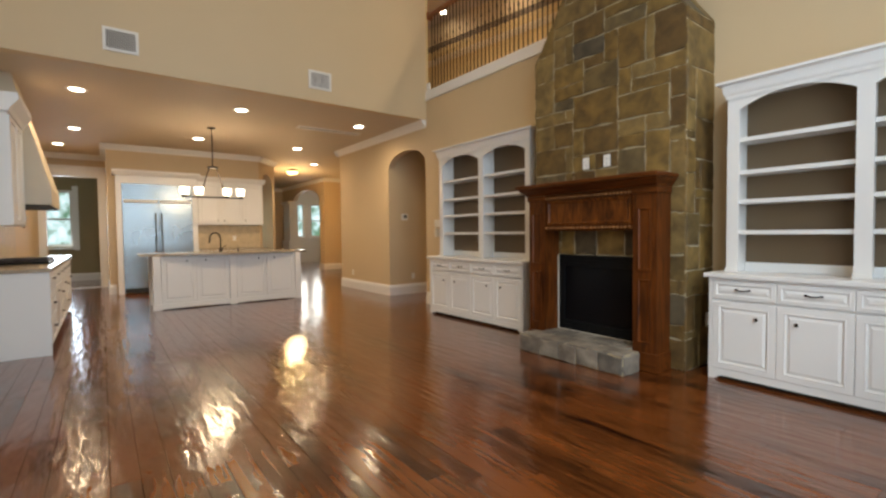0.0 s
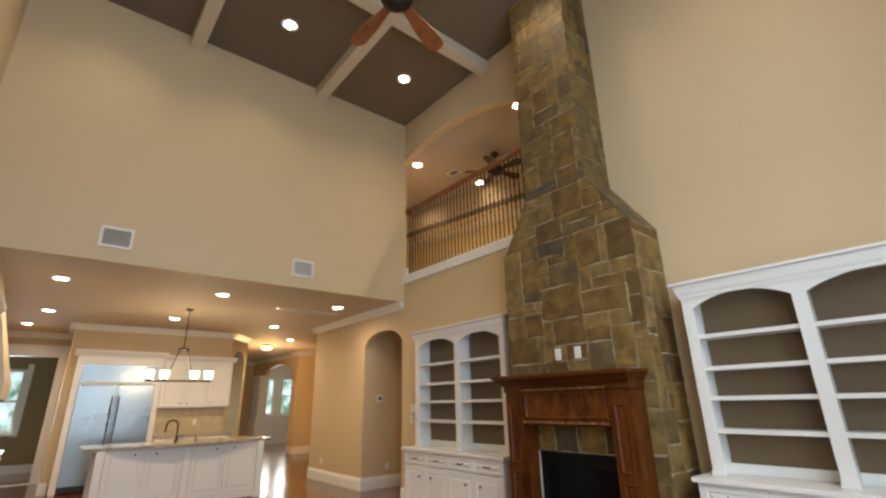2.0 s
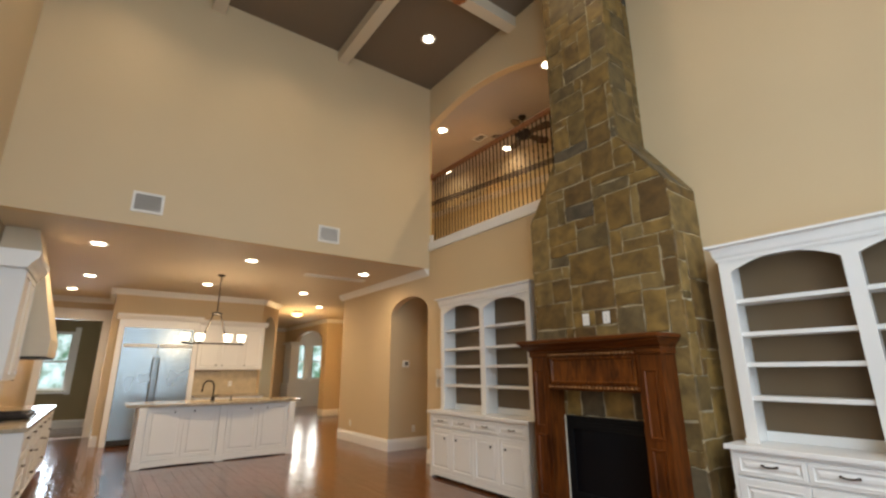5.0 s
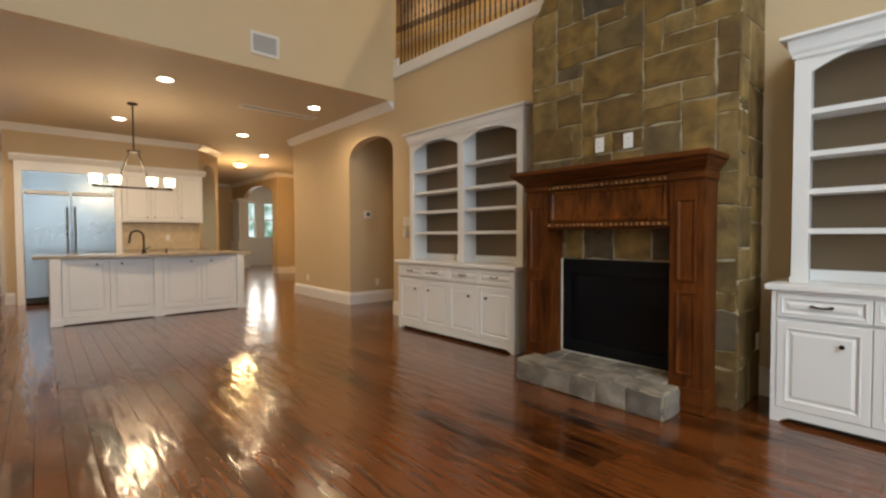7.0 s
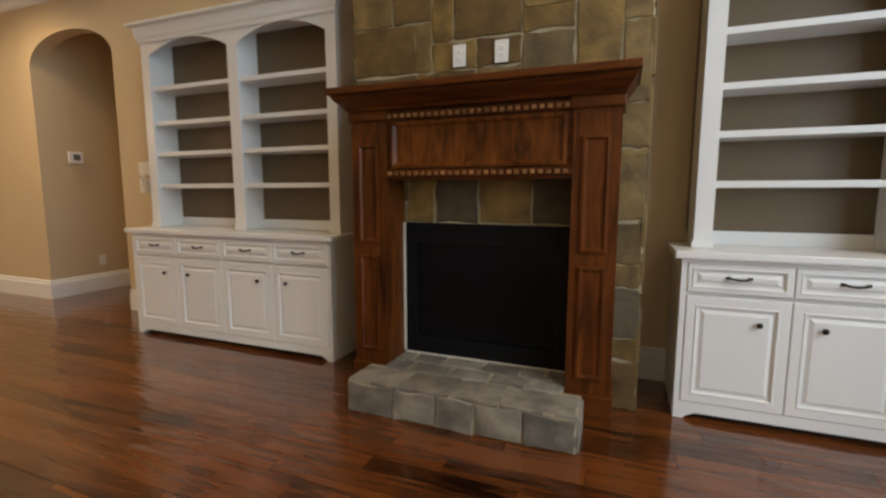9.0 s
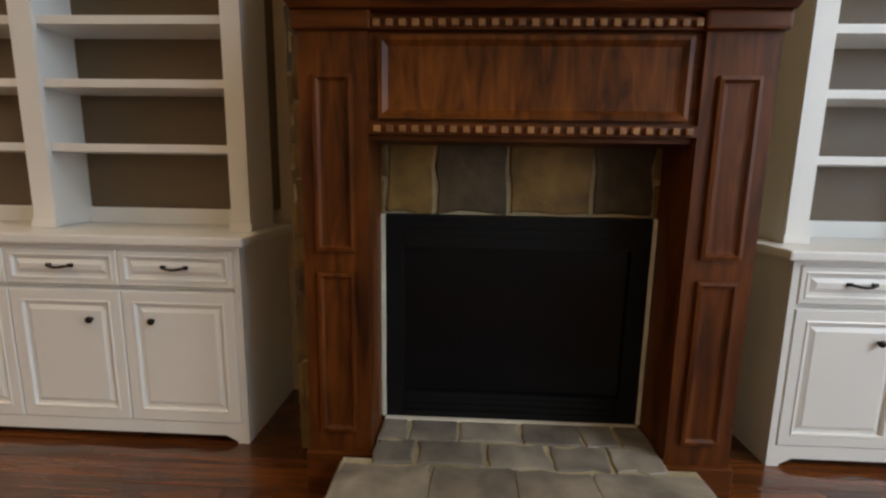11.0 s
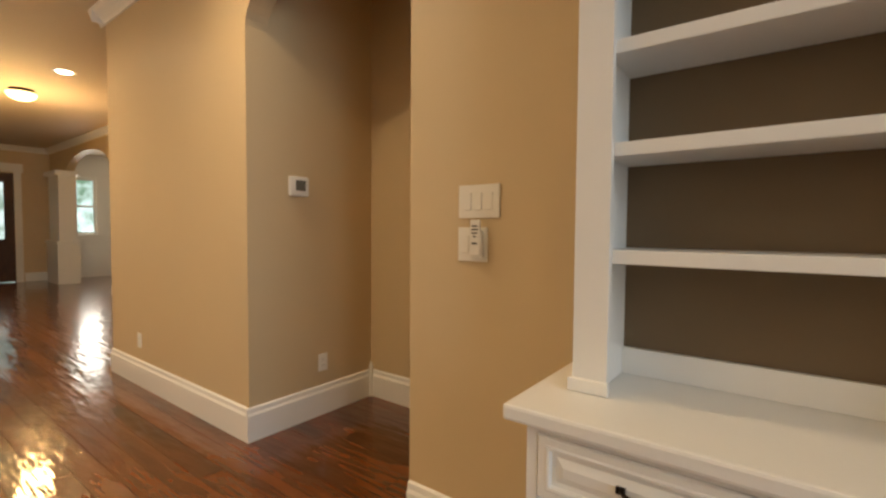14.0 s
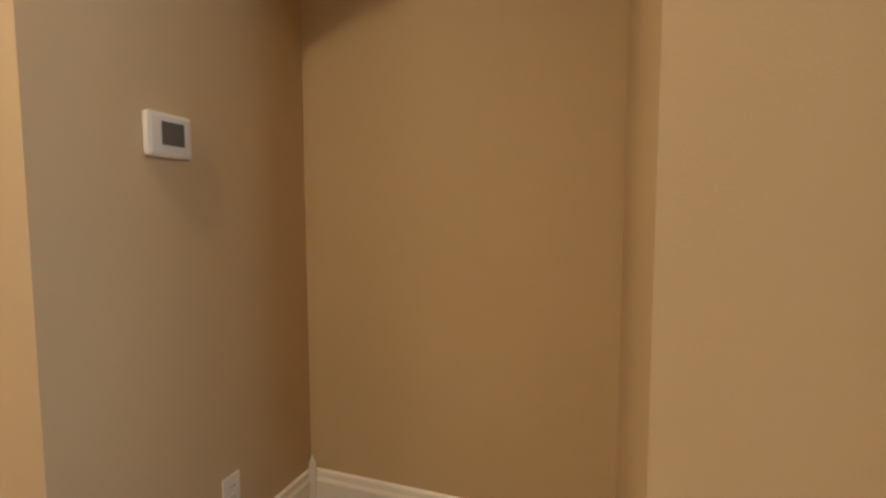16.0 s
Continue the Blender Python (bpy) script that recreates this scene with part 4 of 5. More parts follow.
def vent(name, label, m, w_, h_, slats, cat="vent", quarters=False):
    """A grille facing -y about its own centre."""
    t = thing(name, label, cat, m)
    bm = bmesh.new()
    b_ = 0.03
    for x0, z0, x1, z1 in ((-w_ / 2, -h_ / 2, w_ / 2, -h_ / 2 + b_), (-w_ / 2, h_ / 2 - b_, w_ / 2, h_ / 2), (-w_ / 2, -h_ / 2 + b_, -w_ / 2 + b_, h_ / 2 - b_), (w_ / 2 - b_, -h_ / 2 + b_, w_ / 2, h_ / 2 - b_)):
        box(bm, x0, -0.014, z0, x1, -0.001, z1)
    part("frame", bm, VENT_WHITE, t)
    part("backing", B(-w_ / 2 + b_, -0.004, -h_ / 2 + b_, w_ / 2 - b_, -0.001, h_ / 2 - b_), SLOT, t, "dark duct opening")
    if quarters:
        for sx, sz in ((-1, -1), (1, 1)):
            x0, z0 = sorted((sx * 0.004, sx * (w_ / 2 - b_))), sorted((sz * 0.004, sz * (h_ / 2 - b_)))
            part("louvre_panel", B(x0[0], -0.0195, z0[0], x0[1], -0.0175, z0[1]), VENT_WHITE, t)
    for i in range(slats):
        x = -w_ / 2 + b_ + (w_ - 2 * b_) * (i + 0.5) / slats
        bm = B(-0.0012, -0.006, -h_ / 2 + b_, 0.0012, 0.006, h_ / 2 - b_)
        bmesh.ops.transform(bm, matrix=pose(x, -0.0105, 0, 0, 0, 38), verts=bm.verts)
        part("slat", bm, VENT_WHITE, t)
    return t


vent("wall_vent", "white return air grille on the tall wall", pose(XK, -4.26, 3.455, 0, 0, 90), 0.34, 0.26, 16)
vent("wall_vent", "white return air grille on the tall wall", pose(XK, -1.89, 3.455, 0, 0, 90), 0.34, 0.26, 16)
vent("ceiling_vent", "white square air register on the taupe ceiling", pose(-0.06, -2.26, CZ, 90), 0.36, 0.34, 8, quarters=True)
vent("ceiling_vent", "white square air register on the taupe ceiling", pose(-0.24, -3.22, CZ, 90), 0.36, 0.34, 8, quarters=True)
vent("ceiling_vent", "long white air register on the kitchen ceiling", pose(-5.4, -1.05, KZ, 90, 0, 90), 1.2, 0.2, 30)


vent("ceiling_vent", "small white air register on the gallery ceiling", pose(-3.73, 1.26, GZ, 90), 0.3, 0.2, 8)


# ---- lamps ----
def can_light(x, y, z, watts, cone=125, group="great room can lamps", colour=WARM):
    t = thing("recessed_light", "round white recessed ceiling lamp, lit", "lamp", pose(x, y, z), group)
    bm = bmesh.new()
    lathe(bm, [(0.085, -0.001), (0.120, -0.001), (0.123, -0.006), (0.112, -0.012), (0.090, -0.007), (0.085, -0.001)], sides=28)
    part("trim_ring", bm, VENT_WHITE, t)
    bm = bmesh.new()
    lathe(bm, [(0.0, -0.002), (0.082, -0.002), (0.078, -0.009), (0.0, -0.016)], sides=24)
    part("lens", bm, LENS, t, "bright lamp lens")
    lamp("can_beam", "SPOT", pose(x, y, z - 0.03), watts, colour, radius=0.05, cone=cone)


for x, y in ((-2.69, -4.75), (-2.63, -2.82), (-2.58, -0.83), (-0.06, -1.03), (-0.1, -4.75), (2.45, -0.95), (2.45, -2.85), (2.45, -4.75)):
    can_light(x, y, CZ, CAN_W)
for x, y in ((-4.99, -4.71), (-4.85, -2.72), (-4.82, -0.74), (-7.50, -0.93), (-7.75, -4.84), (-7.53, -2.91), (-9.53, 0.24), (-9.63, -5.17)):
    can_light(x, y, KZ, KITCHEN_W, 165, "kitchen can lamps", KITCHEN_WARM)
for x, y, watts in ((-3.94, 0.45, 190), (-1.31, 0.6, 190), (-5.5, 1.7, 12), (-3.75, 2.05, 12)):
    can_light(x, y, GZ, watts, 165, "gallery can lamps")

t = thing("flush_ceiling_light", "lit amber glass bowl lamp on the hall ceiling", "lamp", pose(-10.9, 0.1, KZ))
part("base", lathe(bmesh.new(), [(0.0, -0.001), (0.13, -0.001), (0.14, -0.03), (0.12, -0.05), (0, -0.05)]), BRONZE, t)
part("bowl", lathe(bmesh.new(), [(0.165, -0.051), (0.17, -0.06), (0.14, -0.11), (0.08, -0.14), (0.0, -0.15)]), AMBER, t, "lit amber glass bowl")
lamp("bowl_glow", "POINT", pose(-10.9, 0.1, KZ - 0.8), 85, (1.0, 0.66, 0.3), radius=0.1)

t = thing("chandelier", "dark iron linear chandelier with frosted glass shades, lit", "chandelier", pose(-6.37, -2.87, KZ))
part("canopy", lathe(bmesh.new(), [(0, 0), (0.07, 0), (0.065, -0.02), (0.02, -0.03), (0, -0.03)]), IRON, t)
part("stem", rod(bmesh.new(), (0, 0, -0.03), (0, 0, -0.70), 0.010), IRON, t)
part("ring", lathe(bmesh.new(), [(0.085, -0.70), (0.09, -0.715), (0.085, -0.73), (0.0, -0.73), (0.0, -0.70)]), IRON, t)
for s in (-1, 1):
    for d in (0.02, 0.06):
        part("strut", rod(bmesh.new(), (d - 0.04, s * 0.06, -0.73), (d - 0.04, s * 0.21, -1.235), 0.008, sides=8), IRON, t)
part("bar", B(-0.02, -0.50, -1.26, 0.02, 0.50, -1.235, bevel=0.004), IRON, t)
for y in (-0.46, -0.23, 0.23, 0.46):
    part("candle_cup", lathe(bmesh.new(), [(0, -1.235), (0.035, -1.235), (0.045, -1.215), (0.03, -1.21), (0, -1.21)], (0, y, 0)), IRON, t)
    part("shade", lathe(bmesh.new(), [(0.0, -1.209), (0.055, -1.209), (0.066, -1.18), (0.075, -1.08), (0.068, -1.08), (0.0, -1.16)], (0, y, 0)), FROST, t, "lit frosted glass shade")
lamp("chandelier_glow", "POINT", pose(-6.37, -2.87, KZ - 0.95), 40, WARM, radius=0.2)


def ceiling_fan(name, label, x, y, z, drop, span, blade_mat, turn):
    t = thing(name, label, "fan", pose(x, y, z, 0, 0, turn))
    part("canopy", lathe(bmesh.new(), [(0, 0), (0.075, 0), (0.07, -0.04), (0.03, -0.075), (0, -0.075)]), IRON, t)
    part("downrod", rod(bmesh.new(), (0, 0, -0.07), (0, 0, -drop), 0.016), IRON, t)
    part("motor", lathe(bmesh.new(), [(0, -drop + 0.05), (0.04, -drop + 0.04), (0.06, -drop - 0.01), (0.15, -drop - 0.03), (0.165, -drop - 0.07), (0.15, -drop - 0.11), (0.10, -drop - 0.14), (0.07, -drop - 0.18), (0, -drop - 0.19)]), IRON, t)
    outline = [(0.13, -0.045), (0.24, -0.055), (0.45, -0.085), (span * 0.75, -0.095), (span - 0.06, -0.09), (span - 0.015, -0.055), (span, 0.0),
               (span - 0.015, 0.055), (span - 0.06, 0.09), (span * 0.75, 0.095), (0.45, 0.085), (0.24, 0.055), (0.13, 0.045)]
    for i in range(5):
        bm = prism(bmesh.new(), outline, "z", -0.006, 0.006)
        bmesh.ops.transform(bm, matrix=pose(0, 0, -drop - 0.08, 0, 0, 72 * i) @ pose(0, 0, 0, -14), verts=bm.verts)
        b = part("blade", bm, blade_mat, t)
        bm = box(bmesh.new(), 0.10, -0.025, 0.006, 0.27, 0.025, 0.014, bevel=0.003)
        bmesh.ops.transform(bm, matrix=pose(0, 0, -drop - 0.08, 0, 0, 72 * i) @ pose(0, 0, 0, -14), verts=bm.verts)
        part("blade_iron", bm, IRON, b)
    return t


ceiling_fan("ceiling_fan", "five-bladed wooden ceiling fan on a dark downrod", -0.08, -2.63, CZ, 1.47, 0.80, FAN_WOOD, 38)
ceiling_fan("ceiling_fan", "five-bladed ceiling fan in the upstairs gallery", -2.64, 1.39, GZ, 0.3, 0.60, DOOR_WOOD, 10)

# ---- gallery railing ----
rail = thing("gallery_railing", "wrought iron balustrade with a brown wooden handrail", "railing")
RZ = 4.90
part("handrail", B(-3.739, 0.03, RZ - 0.03, -0.36, 0.11, RZ + 0.03, bevel=0.014), RAIL_WOOD, rail, "brown wooden handrail")
part("end_block", B(-3.739, 0.015, RZ - 0.06, -3.70, 0.125, RZ + 0.06, bevel=0.006), RAIL_WOOD, rail)
part("shoe_rail", B(-3.739, 0.035, 3.626, -0.36, 0.105, 3.65, bevel=0.005), RAIL_WOOD, rail)


def baluster_mesh(knuckles):
    bm = B(-0.0065, -0.0065, 3.65, 0.0065, 0.0065, RZ - 0.031)
    lathe(bm, [(0.014, 0.0), (0.014, 0.02), (0.007, 0.03)], (0, 0, 3.651), 8)
    for z in knuckles:
        lathe(bm, [(0.007, -0.03), (0.017, -0.01), (0.017, 0.01), (0.007, 0.03)], (0, 0, z), 8)
    me = bpy.data.meshes.new("baluster")
    bm.to_mesh(me)
    bm.free()
    me.materials.append(IRON)
    return me


kinds = [baluster_mesh((4.28,)), baluster_mesh((4.15, 4.42))]
n_b = 40
for i in range(n_b):
    b = new("baluster", kinds[i % 2])
    b.parent = rail
    b.location = (-3.66 + 3.25 * i / (n_b - 1), 0.07, 0)
t = thing("corner_block", "small white block at the foot of the railing", "block")
part("block", B(-3.738, 0.0, 3.627, -3.66, 0.03, 3.76), WHITE, t)

# ---- kitchen ----
GR = "kitchen cabinets"


def island():
    """Local: front faces -y, x from 0 to 2.5."""
    t = thing("kitchen_island", "white panelled kitchen island with a granite top and corner posts", "island", pose(-6.0, -3.86, 0, 0, 0, 90))
    L = 2.42
    part("body", B(0.05, 0.03, 0.0, L - 0.05, 0.8, 0.88), WHITE, t)
    for x in (0.0, L / 2 - 0.055, L - 0.11):
        p = part("post", B(x, -0.02, 0.0, x + 0.11, 0.09, 0.885, bevel=0.006), WHITE, t)
        part("post_base", B(x - 0.012, -0.034, 0.0, x + 0.122, -0.0205, 0.09, bevel=0.004), WHITE, p)
    for x in (0.0, L - 0.11):
        part("post", B(x, 0.72, 0.0, x + 0.11, 0.83, 0.885, bevel=0.006), WHITE, t)
    for a, b in ((0.12, L / 2 - 0.065), (L / 2 + 0.065, L - 0.12)):
        m_ = (a + b) / 2
        for x0, x1, kx in ((a, m_ - 0.003, m_ - 0.14), (m_ + 0.003, b, m_ + 0.14)):
            d = part("door", panelled(bmesh.new(), x0, 0.11, x1, 0.86, 0.014), WHITE, t)
            knob(d, kx, 0.008, 0.80)
    for a, b in ((0.112, L / 2 - 0.057), (L / 2 + 0.057, L - 0.112)):
        rail = [(a, 0.10), (a, 0.012), *[(a + (b - a) * i / 10, 0.012 + 0.008 * math.sin(math.pi * i / 10)) for i in range(1, 10)], (b, 0.012), (b, 0.10)]
        part("base_trim", prism(bmesh.new(), rail, "y", -0.008, 0.029), WHITE, t)
        # shaded gap below the rail, painted as a thin near-black sheet on the body
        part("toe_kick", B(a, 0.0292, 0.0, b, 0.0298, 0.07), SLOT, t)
    part("end_panel", panel(bmesh.new(), -0.82 + 0.1, 0.1, -0.1, 0.86, 0, [(0, 0.0), (0.06, 0.0), (0.07, -0.006), (0.08, -0.006)], 0.012), WHITE, t).matrix_basis = pose(0.05, 0, 0, 0, 0, -90)
    bm = bmesh.new()
    top = [(-0.16, 0.9), (-0.16, 0.02)] + [(-0.12 + (L + 0.24) * i / 12, 0.02 - 0.13 * math.sin(math.pi * i / 12)) for i in range(1, 12)] + [(L + 0.12, 0.02), (L + 0.12, 0.9)]
    prism(bm, top, "z", 0.886, 0.926)
    part("granite_top", bm, GRANITE, t, "speckled tan granite top")


island()
t = thing("kitchen_faucet", "dark bronze gooseneck faucet on the island", "faucet", pose(-6.5, -2.75, 0.926))
bm = bmesh.new()
pts = [(0, 0, 0), (0, 0, 0.24)] + [(0, -0.09 + 0.09 * math.cos(a), 0.24 + 0.1 * math.sin(a)) for a in [math.pi * i / 8 for i in range(1, 8)]] + [(0, -0.18, 0.2), (0, -0.19, 0.15)]
for a, b in zip(pts, pts[1:]):
    rod(bm, a, b, 0.014, sides=10)
part("spout", bm, BRONZE, t)
part("base", lathe(bmesh.new(), [(0, 0), (0.034, 0), (0.03, 0.03), (0.02, 0.06), (0, 0.06)]), BRONZE, t)
part("lever", rod(bmesh.new(), (0, 0.02, 0.05), (0.0, 0.09, 0.1), 0.008), BRONZE, t)
t = thing("soap_dispenser", "small dark soap dispenser beside the faucet", "dispenser", pose(-6.5, -2.45, 0.926))
part("pump", lathe(bmesh.new(), [(0, 0), (0.02, 0), (0.016, 0.03), (0.008, 0.04), (0.008, 0.07), (0, 0.07)]), BRONZE, t)

# refrigerator and its surround; local front faces -y
RF = pose(-8.9, -4.25, 0, 0, 0, 90)
t = thing("refrigerator_surround", "white panelled cabinet round the refrigerator with a crown", "cabinet", RF, GR)
for x in (0.0, 1.40):
    part("side_panel", B(x, 0.0, 0.0, x + 0.10, 0.198, 2.33), WHITE, t)
part("header", B(0.0, 0.0, 2.33, 1.50, 0.198, 2.50), WHITE, t)
bm = bmesh.new()
prism(bm, [(0.198, 2.50), (-0.03, 2.50), (-0.09, 2.58), (-0.09, 2.61), (0.198, 2.61)], "x", -0.06, 1.56)
part("crown", bm, WHITE, t)
t = thing("refrigerator", "stainless steel double-door refrigerator with a top grille", "refrigerator", RF)
part("body", B(0.102, 0.03, 0.02, 1.398, 0.197, 2.328), STEEL, t)
for x0, x1, hx in ((0.105, 0.745, 0.69), (0.753, 1.395, 0.80)):
    d = part("door", B(x0, -0.02, 0.12, x1, 0.029, 1.93, bevel=0.006), STEEL, t)
    bm = rod(bmesh.new(), (hx, -0.07, 0.75), (hx, -0.07, 1.72), 0.016)
    for z in (0.8, 1.67):
        rod(bm, (hx, -0.07, z), (hx, -0.02, z), 0.010)
    part("handle", bm, STEEL, d)
for i in range(9):
    z = 2.0 + i * 0.034
    bm = B(0.11, -0.012, z, 1.39, 0.029, z + 0.012)
    part("grille_slat", bm, STEEL, t)
part("kick_grille", B(0.11, 0.0, 0.02, 1.39, 0.029, 0.11), SLOT, t)
for s in range(2):
    bm = bmesh.new()
    rod(bm, (0.13 + 0.64 * s, -0.03, 1.955), (0.73 + 0.64 * s, -0.03, 1.955), 0.035, sides=14)
    part("top_valance", bm, WHITE, t, "pale padded strip over the door")
# wall cabinets and counter to the side of the refrigerator
BXF = pose(-8.9, -2.74, 0, 0, 0, 90)
t = thing("wall_cabinet", "cream white wall cabinets with three panelled doors", "cabinet", BXF, GR)
part("body", B(0.0, 0.02, 1.46, 1.42, 0.197, 2.45), WHITE, t)
for i in range(3):
    a = 0.01 + i * 0.47
    d = part("door", panelled(bmesh.new(), a, 1.48, a + 0.46, 2.40, 0.004), WHITE, t)
    knob(d, a + (0.40 if i == 0 else 0.06 if i == 1 else 0.06), -0.002, 1.56)
bm = bmesh.new()
prism(bm, [(0.197, 2.45), (0.0, 2.45), (-0.06, 2.53), (-0.06, 2.56), (0.197, 2.56)], "x", -0.0, 1.48)
part("crown", bm, WHITE, t)
t = thing("base_cabinet", "white base cabinets under a granite counter", "cabinet", BXF, GR)
part("body", B(0.0, -0.35, 0.0, 1.42, 0.19, 0.88), WHITE, t)
for i in range(3):
    a = 0.01 + i * 0.47
    d = part("door", panelled(bmesh.new(), a, 0.1, a + 0.46, 0.86, -0.368), WHITE, t)
    knob(d, a + 0.40, -0.374, 0.78)
tagged(part("worktop", B(-9.098, -2.74, 0.882, -8.52, -1.30, 0.922, bevel=0.006), GRANITE), "speckled tan granite worktop on the base cabinets", "worktop")
tagged(part("backsplash", B(-9.098, -2.735, 0.924, -9.08, -1.36, 1.458), SPLASH), "beige stone backsplash above the worktop", "backsplash")
t = plate("wall_outlet", "white outlet cover on the beige backsplash", 0, 0, 0, 0.075, 0.118, pose(-9.08, -1.95, 1.15, 0, 0, 90))

# angled wall with an arched recess, and the dark glazed side door at its back
ANGLED = pose(FX, -1.35, 0, 0, 0, 141.7)
face = [(0, 0), (0.14, 0), *ellipse_arc(0.14, 0.83, 2.45, 0.33), (0.83, 0), (0.968, 0), (0.968, KZ), (0, KZ)]
setting("wall_angled", prism(bmesh.new(), face, "y", 0, 0.12), WALL, "tan painted angled wall with an arched recess", "wall").matrix_world = ANGLED
bm = B(0.02, 0.12, 0, 0.12, 0.6, KZ)
box(bm, 0.85, 0.12, 0, 0.95, 0.6, KZ)
box(bm, 0.12, 0.5, 0, 0.85, 0.6, KZ)
setting("wall_recess", bm, WALL, "tan painted walls of the arched recess", "wall").matrix_world = ANGLED
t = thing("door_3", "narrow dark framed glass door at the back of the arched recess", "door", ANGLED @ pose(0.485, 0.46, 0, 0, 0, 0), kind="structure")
bm = B(-0.35, 0.0, 0.0, -0.22, 0.035, 2.2)
box(bm, 0.22, 0.0, 0.0, 0.35, 0.035, 2.2)
box(bm, -0.22, 0.0, 0.0, 0.22, 0.035, 0.95)
box(bm, -0.22, 0.0, 2.06, 0.22, 0.035, 2.2)
part("door_leaf", bm, DOOR_WOOD, t)
# only wall behind this pane: its daylight is a glow put into the colour
part("pane", B(-0.22, 0.015, 0.95, 0.22, 0.02, 2.06), GARDEN_GLOW, t, "glass pane with a painted daylight glow")
part("header", B(-0.36, -0.01, 2.2, 0.36, 0.039, 2.36), WHITE, t, "white painted door header")

# cooking side: counter run along the south wall
CY = -4.94
t = thing("base_cabinet", "white base cabinet with a plain end panel beside the great room", "cabinet", pose(-7.4, YL, 0, 0, 0, 0), GR)
part("body", B(0.0, 0.002, 0.09, 3.93, 0.68, 0.86), WHITE, t)
part("toe_kick", B(0.02, 0.002, 0.0, 3.93, 0.60, 0.0895), WHITE, t)
part("end_panel", B(3.931, 0.002, 0.0, 3.95, 0.70, 0.86), WHITE, t)
for i in range(6):
    a = 3.90 - 0.62 * (i + 1)
    for z0, z1 in ((0.10, 0.33), (0.345, 0.58), (0.595, 0.845)) if i % 2 == 0 else ((0.10, 0.65), (0.665, 0.845)):
        bm = panelled(bmesh.new(), -(a + 0.61), z0, -a, z1, 0.0, 0.04)
        bmesh.ops.transform(bm, matrix=pose(0, 0.697, 0, 0, 0, 180), verts=bm.verts)
        d = part("drawer", bm, WHITE, t)
        bm = rod(bmesh.new(), (a + 0.25, 0.725, z1 - 0.07), (a + 0.37, 0.725, z1 - 0.07), 0.006)
        for dx in (0.26, 0.36):
            rod(bm, (a + dx, 0.70, z1 - 0.07), (a + dx, 0.725, z1 - 0.07), 0.005)
        part("pull", bm, BRONZE, d)
tagged(part("worktop", B(-7.42, YL + 0.002, 0.862, -3.42, CY + 0.02, 0.902, bevel=0.006), GRANITE), "speckled granite worktop along the side wall", "worktop")
t = thing("cooktop", "black gas cooktop with iron grates on the worktop", "cooktop", pose(-5.0, -5.28, 0.902))
part("glass_plate", B(-0.48, -0.27, 0.0, 0.48, 0.27, 0.02, bevel=0.004), FIRE_GLASS, t)
for x in (-0.32, 0.0, 0.32):
    bm = bmesh.new()
    for d in (-0.12, 0.0, 0.12):
        box(bm, x + d - 0.008, -0.24, 0.03, x + d + 0.008, 0.24, 0.05)
    box(bm, x - 0.14, -0.25, 0.0205, x + 0.14, -0.23, 0.05)
    box(bm, x - 0.14, 0.23, 0.0205, x + 0.14, 0.25, 0.05)
    part("grate", bm, IRON, t)
tagged(part("backsplash", B(-7.4, YL + 0.001, 0.903, -3.45, YL + 0.014, 1.6), SPLASH), "beige stone backsplash behind the cooktop", "backsplash")
t = thing("wall_cabinet", "white wall cabinet with a crown beside the range hood", "cabinet", pose(-4.35, YL, 0), GR)
part("body", B(0.0, 0.015, 1.34, 0.90, 0.43, 2.45), WHITE, t)
for a in (0.005, 0.455):
    bm = panelled(bmesh.new(), -(a + 0.44), 1.35, -a, 2.43, 0.0)
    bmesh.ops.transform(bm, matrix=pose(0, 0.446, 0, 0, 0, 180), verts=bm.verts)
    part("door", bm, WHITE, t)
bm = bmesh.new()
prism(bm, [(0.015, 2.45), (0.45, 2.45), (0.47, 2.49), (0.53, 2.57), (0.53, 2.63), (0.015, 2.63)], "x", -0.06, 0.97)
part("crown", bm, WHITE, t)
t = thing("range_hood", "cream plaster range hood tapering to the ceiling", "hood", pose(-5.0, YL, 0))
bm = bmesh.new()
lo = [(-0.62, 0.015, 1.6), (0.62, 0.015, 1.6), (0.62, 0.68, 1.6), (-0.62, 0.68, 1.6)]
md = [(-0.62, 0.015, 1.8), (0.62, 0.015, 1.8), (0.62, 0.68, 1.8), (-0.62, 0.68, 1.8)]
hi = [(-0.36, 0.015, KZ - 0.002), (0.36, 0.015, KZ - 0.002), (0.36, 0.34, KZ - 0.002), (-0.36, 0.34, KZ - 0.002)]
rg = [[bm.verts.new(v) for v in r] for r in (lo, md, hi)]
for a, b in zip(rg, rg[1:]):
    for i in range(4):
        bm.faces.new((a[i], a[(i + 1) % 4], b[(i + 1) % 4], b[i]))
bm.faces.new(rg[0])
bm.faces.new(rg[-1])
bmesh.ops.recalc_face_normals(bm, faces=bm.faces[:])
part("canopy", bm, CREAM, t)
part("dark_underside", B(-0.60, 0.03, 1.585, 0.60, 0.66, 1.599), BLACK, t)
t = thing("pot_filler", "dark bronze folding pot filler tap over the cooktop", "tap", pose(-4.3, -5.62, 1.45))
bm = bmesh.new()
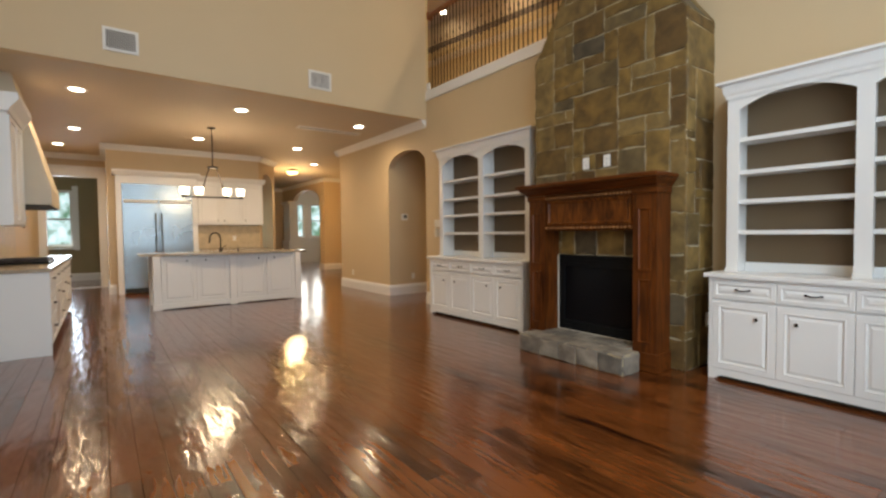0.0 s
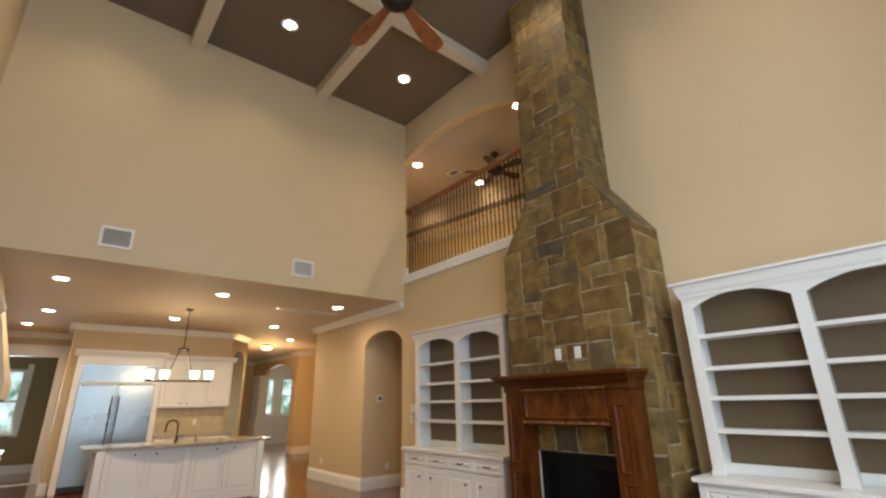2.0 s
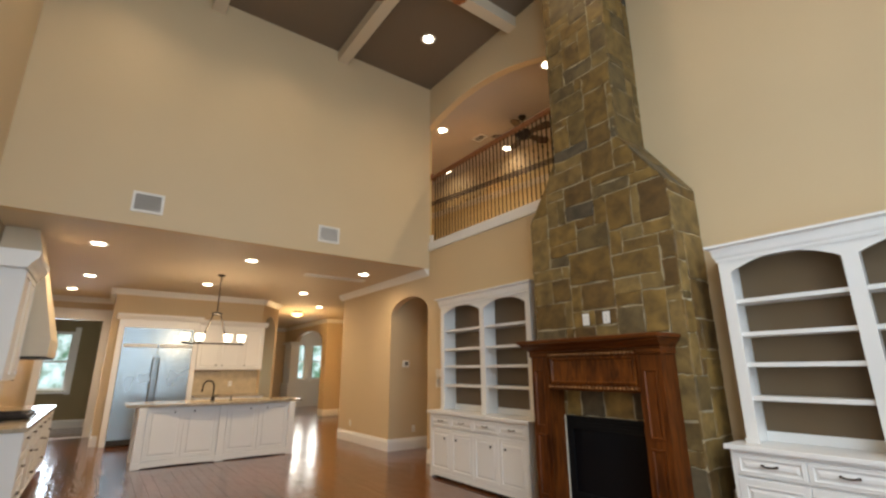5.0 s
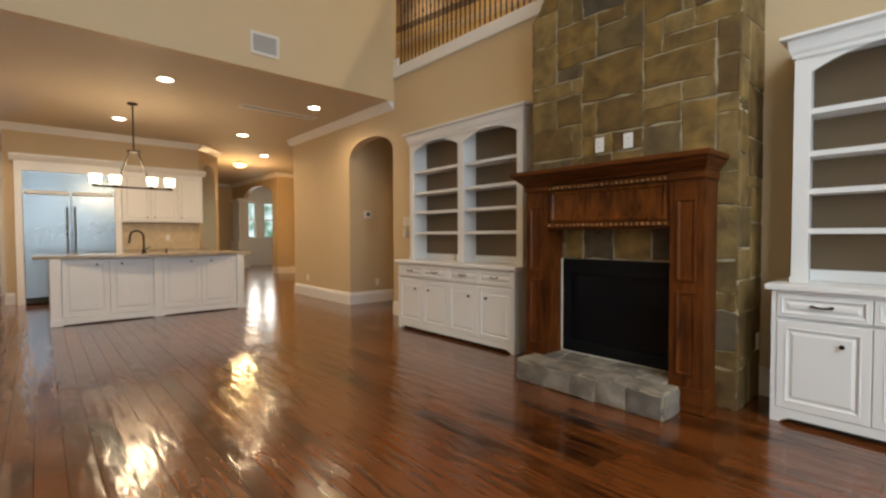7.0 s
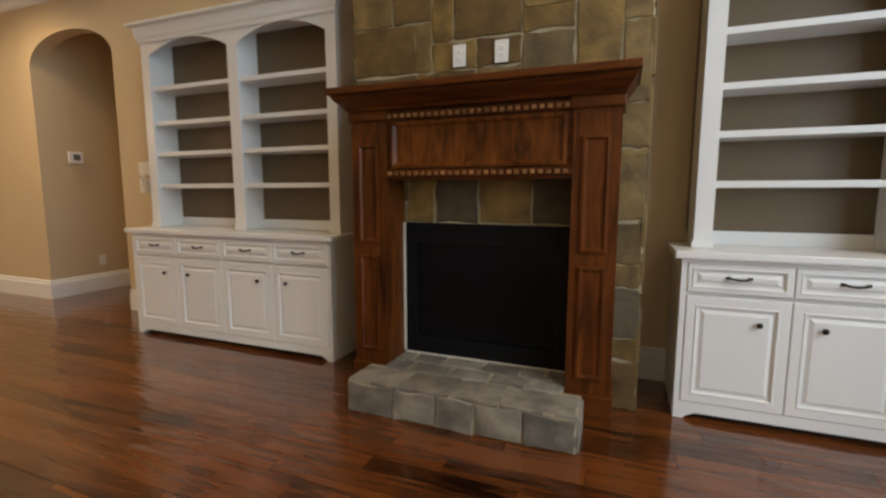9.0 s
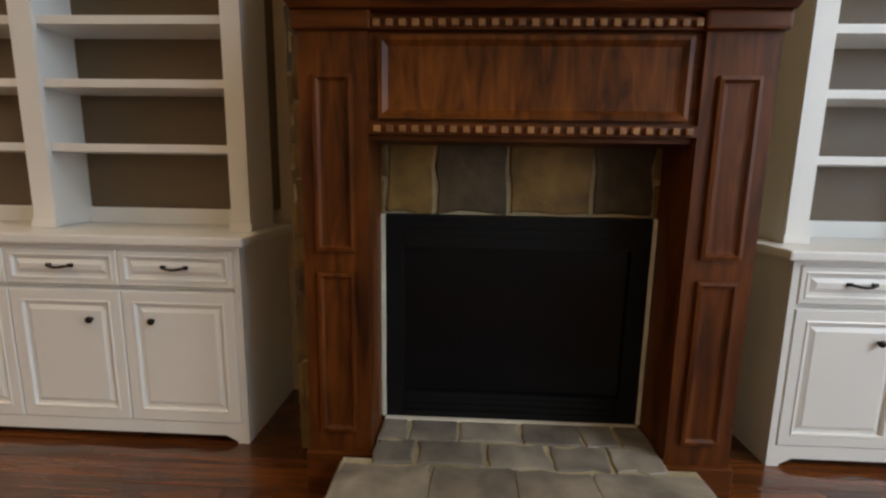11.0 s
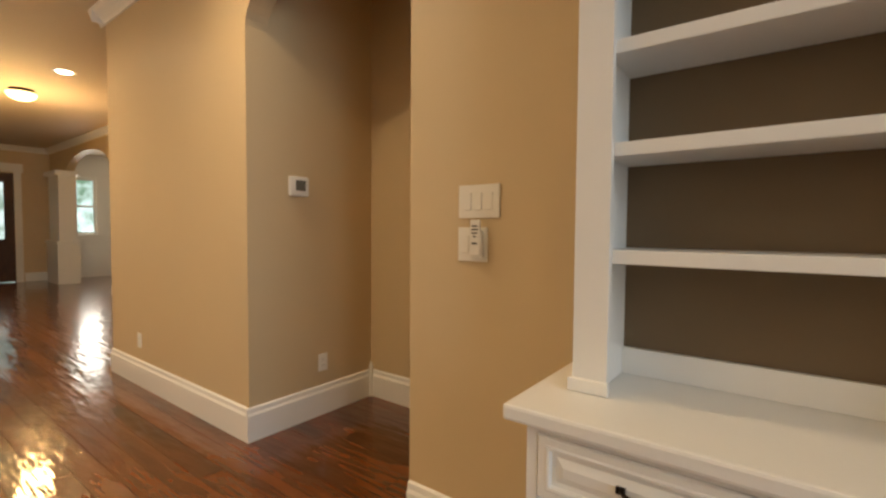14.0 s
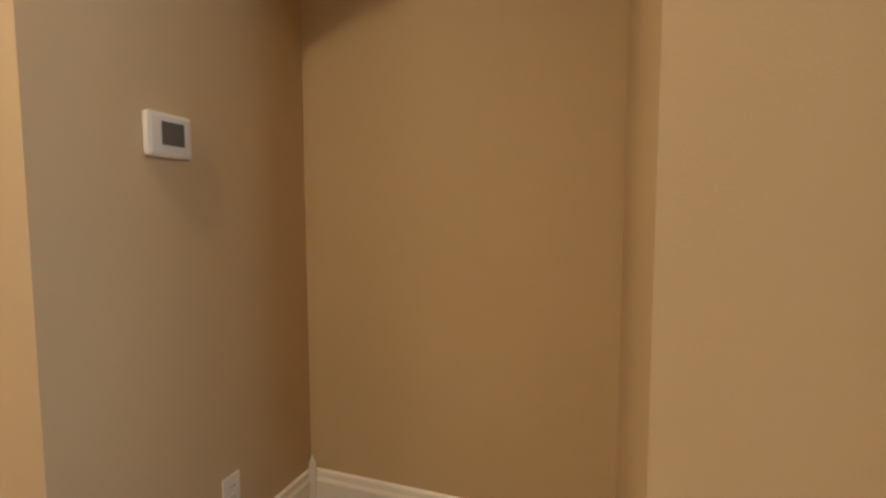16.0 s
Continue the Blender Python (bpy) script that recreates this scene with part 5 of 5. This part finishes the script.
for a, b in (((0, 0, 0), (0, 0.08, 0)), ((0, 0.08, 0), (-0.1, 0.40, 0.0)), ((-0.1, 0.40, 0), (-0.1, 0.40, -0.12))):
    rod(bm, a, b, 0.012, sides=10)
part("arm", bm, BRONZE, t)

# ---- floor boards ----
PW = 0.125
floor_ob = bpy.data.objects["floor"]


def board_mesh(bm, x0, x1, y0, y1, z, tilt):
    c = 0.0012
    lo = [bm.verts.new(p) for p in ((x0, y0, -0.011), (x1, y0, -0.011), (x1, y1, -0.011), (x0, y1, -0.011))]
    md = [bm.verts.new(p) for p in ((x0 + 0.0008, y0 + 0.0008, z - 0.0020), (x1 - 0.0008, y0 + 0.0008, z - 0.0020), (x1 - 0.0008, y1 - 0.0008, z - 0.0020), (x0 + 0.0008, y1 - 0.0008, z - 0.0020))]
    k = tilt * 0.0007
    hi = [bm.verts.new(p) for p in ((x0 + c, y0 + c, z - k), (x1 - c, y0 + c, z - k * 0.3), (x1 - c, y1 - c, z + k * 0.3), (x0 + c, y1 - c, z + k))]
    for a, b in ((lo, md), (md, hi)):
        for i in range(4):
            bm.faces.new((a[i], a[(i + 1) % 4], b[(i + 1) % 4], b[i]))
    bm.faces.new(hi)


rest = bmesh.new()
rb = random.Random(5)
near = 0
rows_y = int((6.0 + 7.0) / PW)
for j in range(rows_y):
    y0 = -7.0 + j * PW
    x = -18.0 - rb.uniform(0, 1.2)
    while x < XR:
        ln = rb.uniform(0.55, 1.9)
        x1 = min(x + ln, XR)
        if y0 < YL - 0.15:
            x1 = min(x1, -10.9)
        if y0 > 0.0:
            x1 = min(x1, -3.7)
        if x1 - x < 0.02:
            break
        z = rb.uniform(-0.0015, -0.0007)
        if -3.4 < x and x1 <= XR and -3.6 < y0 < -0.3 and near < 300:
            bm = bmesh.new()
            board_mesh(bm, x, x1, y0, y0 + PW, z, rb.uniform(-1, 1))
            part("floor_board", bm, FLOOR_NEAR, floor_ob)
            near += 1
        else:
            board_mesh(rest, x, x1, y0, y0 + PW, z, rb.uniform(-1, 1))
        x = x1
far = part("floor_boards", rest, FLOOR_FAR, floor_ob)
far["kind"] = "stuff"
